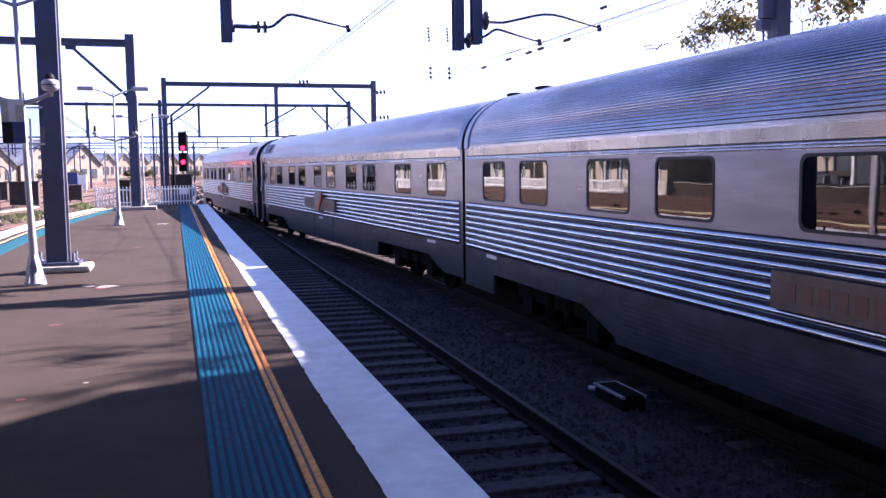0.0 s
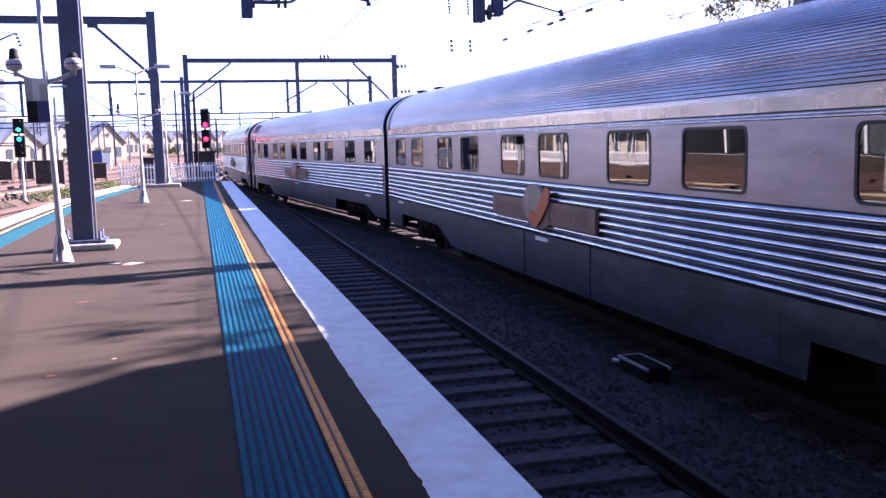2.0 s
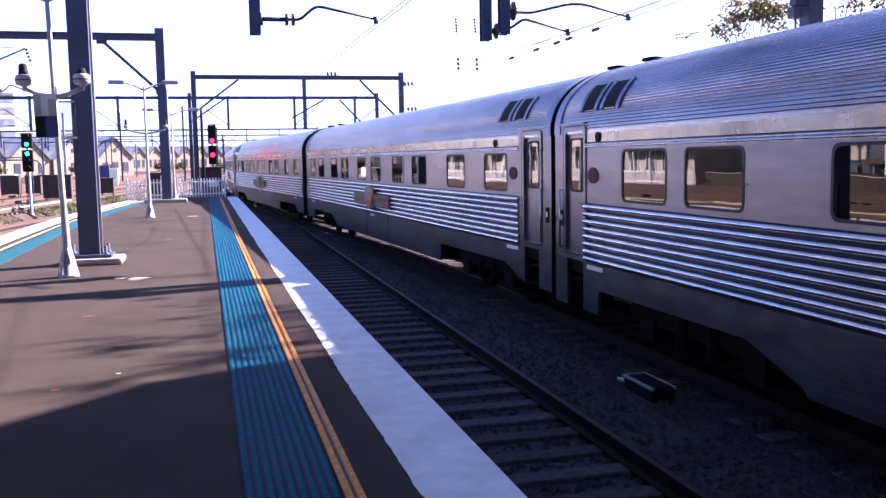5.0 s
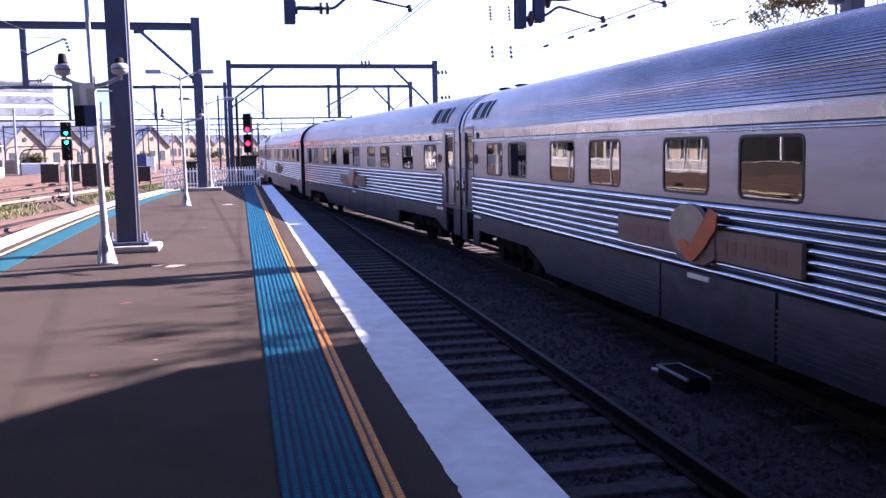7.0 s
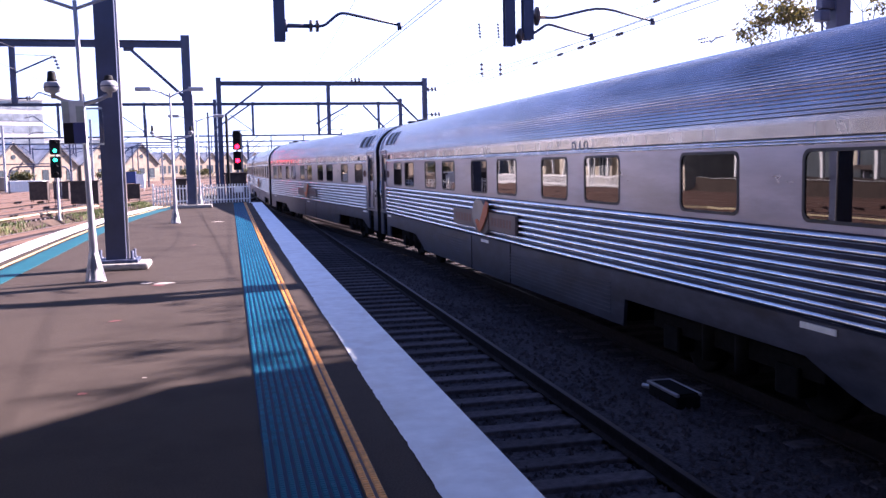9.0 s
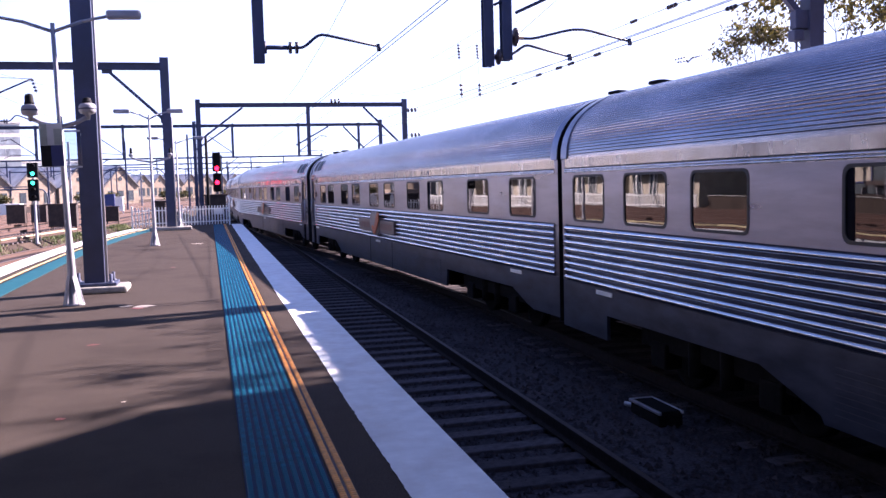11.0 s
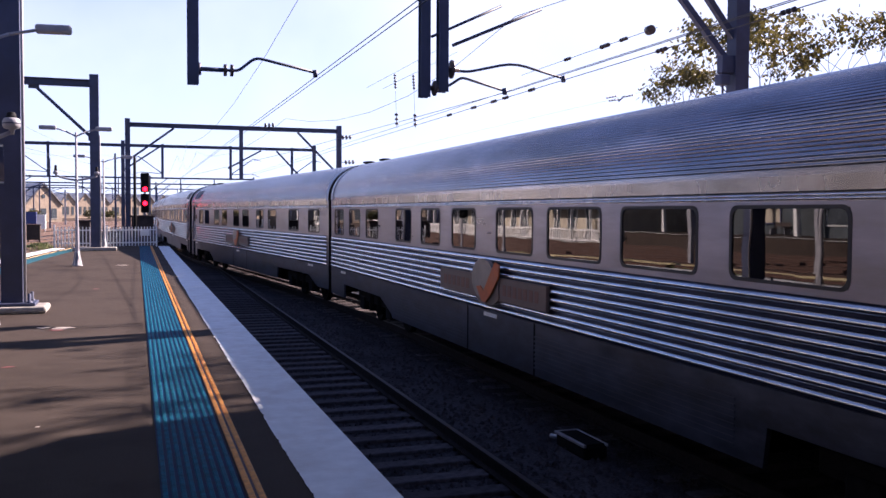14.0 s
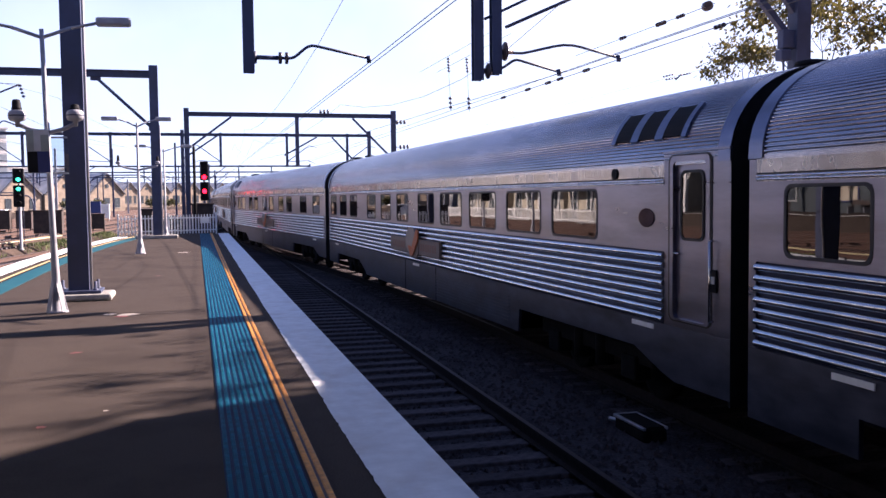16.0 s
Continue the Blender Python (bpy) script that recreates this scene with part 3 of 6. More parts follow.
def door(root, side, yc):
    """Vestibule door in a recess, with a drop light and a handle."""
    x, s = side * HALF, side
    bm = bmesh.new()
    ring(bm, rounded(yc - 0.40, yc + 0.40, 1.28, 3.12, 0.08), rounded(yc - 0.335, yc + 0.335, 1.30, 3.06, 0.07), x + s * 0.012, x - s * 0.07)
    fr = part("door_frame", bm, M_STAINLESS, root)
    # dark ring stands in for the shadow outline of the frame
    bm = bmesh.new()
    ring(bm, rounded(yc - 0.437, yc + 0.437, 1.262, 3.138, 0.1), rounded(yc - 0.403, yc + 0.403, 1.279, 3.119, 0.08), x + s * 0.007, x + s * 0.001)
    part("door_seal", bm, M_RUBBER, fr, "dark ring for the shadow round the door frame")
    bm = bmesh.new()
    plate(bm, rounded(yc - 0.335, yc + 0.335, 1.30, 3.06, 0.07), x - s * 0.035, x - s * 0.075)
    d = part("door", bm, M_STAINLESS, root, "closed stainless steel door with a tall window")
    bm = bmesh.new()
    ring(bm, rounded(yc - 0.235, yc + 0.235, 2.18, 2.96, 0.09), rounded(yc - 0.205, yc + 0.205, 2.21, 2.93, 0.07), x - s * 0.022, x - s * 0.045)
    part("door_window_frame", bm, M_RUBBER, d)
    bm = bmesh.new()
    plate(bm, rounded(yc - 0.205, yc + 0.205, 2.21, 2.93, 0.07), x - s * 0.030, x - s * 0.0345)
    part("door_pane", bm, M_GLASS, d)
    bm = bmesh.new()
    hy = yc + 0.27 * (1 if yc < 0 else -1)
    beam(bm, (x - s * 0.0, hy - 0.05, 2.03), (x - s * 0.0, hy + 0.05, 2.03), 0.025, seg=8)
    beam(bm, (x - s * 0.0, hy, 2.03), (x - s * 0.036, hy, 2.03), 0.02, seg=8)
    part("door_handle", bm, M_FLUTE, d)
    bm = bmesh.new()
    gy = yc + 0.46 * (1 if yc > 0 else -1)
    beam(bm, (x + s * 0.05, gy, 1.35), (x + s * 0.05, gy, 2.2), 0.025, seg=8)
    for z in (1.35, 2.2):
        beam(bm, (x + s * 0.05, gy, z), (x - s * 0.0, gy, z), 0.022, seg=8)
    part("grab_rail", bm, M_FLUTE, root, "polished steel grab rail")


def step_well(root, side, yc):
    """A dark recess under the door with a tread in it."""
    x, s = side * HALF, side
    bm = bmesh.new()
    box(bm, x - s * 0.45, x - s * 0.40, yc - 0.34, yc + 0.34, 0.52, 1.2)
    for sy in (-1, 1):
        box(bm, x - s * 0.40, x - s * 0.055, yc + sy * 0.34 - 0.01, yc + sy * 0.34 + 0.01, 0.52, 1.2)
    well = part("step_well", bm, M_UNDER, root, "dark recessed step well")
    for z in (0.58, 0.88):
        bm = bmesh.new()
        box(bm, x - s * 0.39, x - s * 0.08, yc - 0.32, yc + 0.32, z, z + 0.025)
        part("tread", bm, M_UNDER, well)


def plaque(root, yc):
    x = -HALF - 0.05
    bm = bmesh.new()
    plate(bm, [(yc - 2.15, 1.40), (yc + 2.15, 1.40), (yc + 2.15, 1.74), (yc - 2.15, 1.74)], x - 0.02, x + 0.03)
    p = part("name_plaque", bm, M_PLAQUE, root, "long steel plaque with faded red writing and an orange emblem")
    bm = bmesh.new()
    # shield-shaped body below the disc
    plate(bm, [(yc - 0.54, 1.72), (yc - 0.56, 1.42), (yc - 0.3, 1.31), (yc + 0.2, 1.31), (yc + 0.5, 1.44), (yc + 0.5, 1.72)], x - 0.035, x + 0.01)
    part("emblem_body", bm, M_PLAQUE, p)
    bm = bmesh.new()
    circ = [(yc + 0.06 + 0.46 * math.cos(a), 1.69 + 0.31 * math.sin(a)) for a in np.linspace(0, math.tau, 32, endpoint=False)]
    plate(bm, circ, x - 0.05, x + 0.012)
    part("emblem_disc", bm, M_DISC, p, "pale worn steel disc")
    bm = bmesh.new()
    # a plain orange tick shape
    plate(bm, [(yc + d, z) for d, z in ((0.28, 1.56), (0.12, 1.58), (-0.02, 1.51), (-0.26, 1.76), (-0.46, 1.97), (-0.64, 1.93), (-0.61, 1.75), (-0.34, 1.5), (-0.1, 1.34), (0.06, 1.35), (0.17, 1.45))], x - 0.065, x - 0.045)
    part("emblem_mark", bm, M_EAGLE, p, "plain orange emblem")
    for y0, n in ((yc + 0.68, 6), (yc - 1.95, 7)):
        for k in range(n):
            w = 1.3 / n
            bm = bmesh.new()
            box(bm, x - 0.024, x - 0.018, y0 + k * w + 0.035, y0 + (k + 1) * w - 0.035, 1.49, 1.65)
            part("writing_bar", bm, M_PLAQUE_RED, p, "faded red bar of writing")


def coach(wins, door_ends, label, vents=2, round_marks=(), tail=0.0, vest=1.42, vent_at=(1.32, 0.58), lamp_at=-9.6, steps=False, shift=0.2):
    """One stainless steel coach. wins: (y0, y1) along the car from its middle, ahead positive; door_ends: ends with doors."""
    root = tagged(empty("railway_coach"), label, "train car", group="coaches of the train")
    y0 = -CAR / 2 + tail + (GAP if -1 in door_ends else 0.2)
    y1 = CAR / 2 - (GAP if 1 in door_ends else 0.2)
    ends = {s: (y1 if s > 0 else y0) for s in (-1, 1)}
    # vestibule zones are plain, between them the flutes run
    f0 = y0 + (vest if -1 in door_ends else 0.12)
    f1 = y1 - (vest if 1 in door_ends else 0.12)
    # roof
    bm = bmesh.new()
    rp = roof_profile()
    sweep(bm, rp, y0 + 0.20, y1 - 0.20, cap=False, flat=True)
    part("roof", bm, M_ROOFSTEEL, root, "ribbed stainless steel roof")
    for s in (-1, 1):
        bm = bmesh.new()
        pp = [(x * 1.012, z + 0.008) for x, z in roof_profile(plain=True)]
        e = ends[s]
        sweep(bm, pp, min(e, e - s * 0.22), max(e, e - s * 0.22), cap=False)
        lip = [[bm.verts.new((px * f, e - s * 0.22, (pz - 2.9) * f + 2.9)) for px, pz in pp] for f in (1.0, 0.96)]
        for q in range(len(pp) - 1):
            bm.faces.new((lip[0][q], lip[0][q + 1], lip[1][q + 1], lip[1][q]))
        part("roof_end", bm, M_STAINLESS, root, "smooth steel roof end")
    # sides
    for s in (-1, 1):
        x = s * HALF
        holes = sorted(wins)
        bm = bmesh.new()
        xi = x - s * 0.05
        lo, hi = min(x, xi), max(x, xi)
        box(bm, lo, hi, f0, f1, Z_FL1, Z_W0)
        box(bm, lo, hi, f0, f1, Z_W1, Z_BELT)
        prev = f0
        for a, b in holes:
            box(bm, lo, hi, prev, a, Z_W0, Z_W1)
            prev = b
        box(bm, lo, hi, prev, f1, Z_W0, Z_W1)
        part("side_panel", bm, M_STAINLESS, root, "smooth stained stainless steel side")
        bm = bmesh.new()
        box(bm, lo, hi, f0, f1, Z_BELT, Z_EAVE)
        part("letterboard", bm, M_LETTER, root, "stained steel band above the windows")
        bm = bmesh.new()
        for z in (Z_BELT + 0.02, Z_BELT + 0.05):
            pr = [(x, z - 0.014)] + [(x + s * 0.014 * math.cos(a), z + 0.014 * math.sin(a)) for a in np.linspace(-1.4, 1.4, 6)] + [(x, z + 0.014)]
            sweep(bm, pr if s > 0 else pr[::-1], f0, f1)
        bmesh.ops.recalc_face_normals(bm, faces=bm.faces)
        part("belt_moulding", bm, M_FLUTE, root, "bright steel moulding")
        bm = bmesh.new()
        box(bm, min(x, x + s * 0.004), max(x, x + s * 0.004), f0, f1, Z_BELT + 0.066, Z_BELT + 0.082)
        part("belt_seal", bm, M_RUBBER, root, "thin dark line above the moulding")
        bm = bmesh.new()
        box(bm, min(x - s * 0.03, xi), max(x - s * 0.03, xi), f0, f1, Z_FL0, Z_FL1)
        fb = part("fluted_side", bm, M_FLUTE_GAP, root, "steel backing of the fluted side, dark for shade")
        for k in range(8):
            c = Z_FL0 + (k + 0.5) * (Z_FL1 - Z_FL0) / 8
            pr = [(x - s * 0.03, c - 0.036)] + [(x + s * (0.04 * math.cos(a) - 0.004), c + 0.037 * math.sin(a)) for a in np.linspace(-1.5, 1.5, 11)] + [(x - s * 0.03, c + 0.036)]
            bm = bmesh.new()
            sweep(bm, pr, f0 + 0.006, f1 - 0.006)
            bmesh.ops.recalc_face_normals(bm, faces=bm.faces)
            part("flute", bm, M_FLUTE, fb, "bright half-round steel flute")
        # skirt with openings over the bogies
        bm = bmesh.new()
        ea = [(0.0, 0.56), (1.05, 0.56), (1.35, 0.63), (1.65, 0.73), (2.0, 0.85), (5.85, 0.85), (5.9, Z_SKIRT)]
        eb = [(0.0, 0.5), (1.57, 0.5), (1.57, 0.84), (5.15, 0.84), (5.65, 0.69), (6.1, 0.55), (6.15, Z_SKIRT)]
        if steps and -1 in door_ends:
            ea = [(0.0, 0.56), (0.5, 0.56), (0.5, 1.195), (1.1, 1.195), (1.1, 0.58)] + ea[2:]
        if steps and 1 in door_ends:
            eb = [(0.0, 0.5), (0.46, 0.5), (0.46, 1.195), (1.06, 1.195), (1.06, 0.5)] + eb[1:]
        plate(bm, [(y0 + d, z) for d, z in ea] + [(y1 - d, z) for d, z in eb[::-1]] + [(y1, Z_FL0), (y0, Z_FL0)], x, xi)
        sk = part("skirt", bm, M_SKIRT, root, "dull blotchy steel skirt, darker than the sides")
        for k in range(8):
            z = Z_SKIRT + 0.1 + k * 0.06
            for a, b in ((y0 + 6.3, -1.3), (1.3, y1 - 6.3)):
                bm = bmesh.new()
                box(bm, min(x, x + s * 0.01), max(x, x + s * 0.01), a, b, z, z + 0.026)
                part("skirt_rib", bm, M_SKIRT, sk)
        for yy in (-1.3, 1.3):
            bm = bmesh.new()
            box(bm, min(x, x + s * 0.006), max(x, x + s * 0.006), yy - 0.02, yy + 0.02, Z_SKIRT, Z_FL0)
            part("skirt_seam", bm, M_UNDER, sk)
        for a, b in holes:
            window(root, s, a, b, b - a > 1.3)
        for e in (-1, 1):
            if e not in door_ends:
                # plain corner post
                a, b = sorted((ends[e], f1 if e > 0 else f0))
                bm = bmesh.new()
                box(bm, lo, hi, a, b, 1.20, Z_EAVE)
                part("corner_post", bm, M_STAINLESS, root)
                continue
            yc = e * (CAR / 2 - 0.98) + (tail if e < 0 else 0.0)
            a, b = sorted((ends[e], f1 if e > 0 else f0))
            bm = bmesh.new()
            box(bm, lo, hi, a, yc - 0.40, 1.20, 3.14)
            box(bm, lo, hi, yc + 0.40, b, 1.20, 3.14)
            box(bm, lo, hi, yc - 0.40, yc + 0.40, 3.12, 3.14)
            box(bm, lo, hi, yc - 0.40, yc + 0.40, 1.20, 1.28)
            bmm = part("vestibule_side", bm, M_STAINLESS, root, "smooth steel vestibule side")
            door(root, s, yc)
            if steps:
                step_well(root, s, yc)
            # gutter above the door
            bm = bmesh.new()
            box(bm, min(x - s * 0.02, x + s * 0.015), max(x - s * 0.02, x + s * 0.015), a, b, 3.15, 3.18, 0.004)
            part("rain_gutter", bm, M_STAINLESS, root)
            # dark roof vents over the vestibule
            for k in range(vents):
                yv = e * (CAR / 2 - vent_at[0] - vent_at[1] * k)
                bm = bmesh.new()
                seg = []
                for i in range(7):
                    ang = math.pi * (0.092 + 0.118 * i / 6)
                    seg.append(ang)
                def rp_at(ang, lift):
                    c, sn = math.cos(ang), math.sin(ang)
                    return (s * (HALF * abs(c) ** 0.86 + lift * c), 3.02 + 1.04 * sn ** 0.92 + lift * sn)
                for i in range(6):
                    a0, a1 = seg[i], seg[i + 1]
                    p = [rp_at(a0, 0.0), rp_at(a1, 0.0), rp_at(a1, 0.022), rp_at(a0, 0.022)]
                    v = [[bm.verts.new((q[0], yy, q[1])) for q in p] for yy in (yv - 0.2, yv + 0.2)]
                    for q in range(4):
                        bm.faces.new((v[0][q], v[0][(q + 1) % 4], v[1][(q + 1) % 4], v[1][q]))
                    bm.faces.new(v[0][::-1])
                    bm.faces.new(v[1])
                bmesh.ops.recalc_face_normals(bm, faces=bm.faces)
                rv = part("roof_vent", bm, M_BLACK, root, "dark slotted roof vent")
                for yy in (yv - 0.25, yv + 0.25):
                    bm = bmesh.new()
                    for i in range(6):
                        p0, p1 = rp_at(seg[i] - 0.02, 0.0), rp_at(seg[i + 1] + 0.02, 0.0)
                        beam(bm, (p0[0], yy, p0[1]), (p1[0], yy, p1[1]), 0.05, 0.10, up=(0, 1, 0))
                    part("vent_frame", bm, M_STAINLESS, rv)
        for yr, zr, rr in round_marks:
            bm = bmesh.new()
            c = [(yr + rr * math.cos(a), zr + 0.62 * rr * math.sin(a)) for a in np.linspace(0, math.tau, 24, endpoint=False)]
            plate(bm, c, x + s * 0.012, x - s * 0.002)
            part("round_plate", bm, M_CREST, root, "round brown crest plate")
    for yy in (-10.2, 0.5 - shift, 10.5):
        bm = bmesh.new()
        box(bm, -HALF - 0.016, -HALF - 0.001, yy - 0.26, yy + 0.26, 1.11, 1.17, 0.004)
        part("white_strip", bm, M_WHITE, root, "small white reflective strip")
    for e in (-1, 1):
        if e in door_ends:
            bm = bmesh.new()
            lathe(bm, [(0.07, -HALF - 0.02), (0.07, -HALF), (0.05, -HALF + 0.01)], (0, lamp_at, 2.955), 14, "x")
            part("marker_lamp", bm, M_BLACK, root, "small round dark marker lamp")
        bm = bmesh.new()
        yv = e * (CAR / 2 - 0.75)
        lathe(bm, [(0.13, 3.98), (0.13, 4.09), (0.19, 4.10), (0.18, 4.14), (0.08, 4.16)], (-0.1, yv, 0), 16)
        part("roof_dome", bm, M_BLACK, root, "low dark roof ventilator")
        if e in door_ends:
            bm = bmesh.new()
            yb = e * (CAR / 2 - 0.50)
            box(bm, -HALF - 0.02, -HALF + 0.0, yb - 0.055, yb + 0.055, 1.66, 1.90, 0.006)
            sw = part("door_switch", bm, M_BLACK, root, "small black door control box")
            bm = bmesh.new()
            box(bm, -HALF - 0.024, -HALF - 0.0205, yb - 0.03, yb + 0.03, 1.75, 1.83)
            part("switch_plate", bm, M_WHITE, sw)
    plaque(root, 0.55 - shift)
    # floor, inside and underframe
    bm = bmesh.new()
    box(bm, -HALF + 0.06, HALF - 0.06, y0 + 0.05, y1 - 0.05, 1.0, 1.18)
    box(bm, -HALF + 0.3, HALF - 0.9, y0 + 6.5, y1 - 6.5, 0.42, 1.0)
    part("underframe", bm, M_UNDER, root)
    bm = bmesh.new()
    box(bm, 0.15, 0.2, y0 + 0.1, y1 - 0.1, 1.18, 3.0)
    box(bm, -HALF + 0.06, HALF - 0.06, y0 + 0.1, y1 - 0.1, 3.0, 3.03)
    part("interior", bm, M_INSIDE, root, "dark corridor wall inside")
    # ends and bellows
    for e in (-1, 1):
        bm = bmesh.new()
        yy = ends[e]
        ep = [(HALF - 0.004, 0.5), (-HALF + 0.004, 0.5)] + [(px * 0.998, pz - 0.004) for px, pz in roof_profile(plain=True)]
        r0 = [bm.verts.new((px, yy - e * 0.03, pz)) for px, pz in ep]
        r1 = [bm.verts.new((px, yy + e * 0.004, pz)) for px, pz in ep]
        for q in range(len(ep)):
            bm.faces.new((r0[q], r0[(q + 1) % len(ep)], r1[(q + 1) % len(ep)], r1[q]))
        bm.faces.new(r0)
        bm.faces.new(r1[::-1])
        bmesh.ops.recalc_face_normals(bm, faces=bm.faces)
        # the shade inside the gap is put into the end's black
        part("end_wall", bm, M_BLACK, root, "coach end, black for the shade in the gap")
        bm = bmesh.new()
        g = CAR / 2 - abs(yy)
        prof = [(0.95, 0.75), (-0.95, 0.75), (-0.95, 3.3), (-0.8, 3.5), (0.8, 3.5), (0.95, 3.3)]
        for k in range(2):
            f = 1.0 if k == 0 else 0.995
            a, c = yy + e * (0.002 + g * 0.5 * k), yy + e * (g * 0.5 * (k + 1) - 0.002)
            r0 = [bm.verts.new((px * f, a, pz)) for px, pz in prof]
            r1 = [bm.verts.new((px * f, c, pz)) for px, pz in prof]
            m = len(prof)
            for q in range(m):
                bm.faces.new((r0[q], r0[(q + 1) % m], r1[(q + 1) % m], r1[q]))
            bm.faces.new(r0)
            bm.faces.new(r1[::-1])
        bmesh.ops.recalc_face_normals(bm, faces=bm.faces)
        part("gangway_bellows", bm, M_RUBBER, root, "black rubber bellows between coaches")
    wheelsets = []
    for e in (-1, 1):
        bogie(root, e * (CAR / 2 - 4.0), wheelsets)
    return root, wheelsets


def from_front(ws, shift=0.0):
    return [(CAR / 2 + b - shift, CAR / 2 + a - shift) for a, b in ws]


SLEEPER_WINS = [(-1.25, -2.35), (-3.04, -4.14), (-5.5, -6.65), (-7.3, -8.45), (-9.8, -10.95), (-11.6, -12.75), (-14.05, -15.2), (-15.95, -17.15), (-18.7, -19.85), (-21.0, -22.15)]
TURNED_WINS = [(-2.35, -3.5), (-3.95, -5.1), (-6.45, -7.6), (-8.25, -9.4), (-10.76, -11.88), (-12.55, -13.69), (-14.99, -16.12), (-16.8, -17.98), (-19.65, -20.85), (-21.95, -23.1)]
LOUNGE_WINS = [(-0.54, -1.61), (-2.25, -3.37), (-3.96, -5.07), (-6.5, -7.59), (-8.24, -9.35), (-10.0, -11.11), (-12.0, -13.3), (-13.78, -15.22), (-15.7, -17.14), (-17.68, -19.14), (-19.58, -21.06)]
DINER_WINS = [(-0.57, -1.68), (-2.9, -4.3), (-5.2, -6.6), (-7.6, -9.0), (-10.0, -11.4), (-12.6, -14.0), (-15.0, -16.4), (-17.4, -18.8), (-20.0, -21.2)]
LAB = "stainless steel passenger coach with fluted sides and "
c1, w1 = coach(from_front(SLEEPER_WINS), (-1,), LAB + "ten paired windows", 2, ((-CAR / 2 + 1.95, 2.43, 0.18),), tail=0.15, vest=1.33, vent_at=(1.75, 0.72), lamp_at=-9.4, steps=True, shift=0.0)
c2, w2 = coach(from_front(TURNED_WINS, 0.2), (1,), LAB + "a door ahead", 2, ((CAR / 2 - 1.64, 2.43, 0.18),), vest=1.11, vent_at=(1.38, 0.69), lamp_at=10.4, steps=True)
c3, w3 = coach(from_front(LOUNGE_WINS, 0.1), (-1,), LAB + "wide lounge windows", 3, ((-CAR / 2 + 1.92, 2.42, 0.18),), vest=1.3, vent_at=(1.42, 0.58), lamp_at=-9.48)
c4, w4 = coach(from_front(DINER_WINS, 0.2), (-1,), LAB + "evenly spaced windows", 2)
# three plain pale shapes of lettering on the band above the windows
for yc in (-4.4, -4.63, -4.86):
    bm = bmesh.new()
    if yc == -4.63:
        box(bm, -HALF - 0.006, -HALF - 0.001, yc - 0.015, yc + 0.015, 2.87, 3.0)
    else:
        ring(bm, rounded(yc - 0.075, yc + 0.075, 2.87, 3.0, 0.055), rounded(yc - 0.05, yc + 0.05, 2.895, 2.975, 0.035), -HALF - 0.006, -HALF - 0.001)
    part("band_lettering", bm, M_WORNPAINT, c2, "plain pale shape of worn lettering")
c0 = copy_thing(c2, Matrix())
c9 = copy_thing(c1, Matrix())


def wheels_of(car):
    return [(o, o.location.y) for o in car.children_recursive if o.name.split(".")[0] == "wheelset"]


# coaches in order: the front gap of each at the start, along the track
TRAIN = [(c9, 16.66 + 2 * CAR), (c0, 16.66 + CAR), (c1, 16.56), (c2, 16.76 - CAR), (c3, 16.76 - 2 * CAR), (c4, 16.76 - 3 * CAR)]


def gone(t):
    """How far the train has run after t seconds."""
    return 4.289 * t - 0.0153 * t * t - 0.006 * max(0.0, t - 10.0) ** 2


def on_track(s):
    """The plan place of a point s metres along the track (the swerve adds little length)."""
    return Vector((train_x(s), s - 0.14 * smooth((s - 18) / 46), RAIL))


def car_pose(front, t):
    mid = front + gone(t) - CAR / 2
    a, b = on_track(mid - 11.0), on_track(mid + 11.0)
    d = b - a
    c = (a + b) / 2
    return Matrix.Translation(c) @ Matrix.Rotation(-math.atan2(d.x, d.y), 4, "Z")


# ---------------------------------------------------------------- overhead line
def wire(name, pts, r, label, m=None):
    bm = bmesh.new()
    for a, b in zip(pts, pts[1:]):
        beam(bm, a, b, r * 2, seg=5)
    return tagged(part(name, bm, m or M_CABLE), label, "cable", kind="structure")


def insulator(bm, p, q, r=0.06, n=4):
    p, q = Vector(p), Vector(q)
    for k in range(n):
        a = p.lerp(q, (k + 0.15) / n)
        b = p.lerp(q, (k + 0.6) / n)
        beam(bm, a, b, r * 2, seg=10)
    beam(bm, p, q, 0.03, seg=6)


def drop_post(root, x, y, z0, z1, w=0.26):
    bm = bmesh.new()
    hbeam(bm, (x, y, z0), (x, y, z1), w, w, up=(0, 1, 0))
    return part("drop_post", bm, M_STEEL, root, "hanging steel drop post")


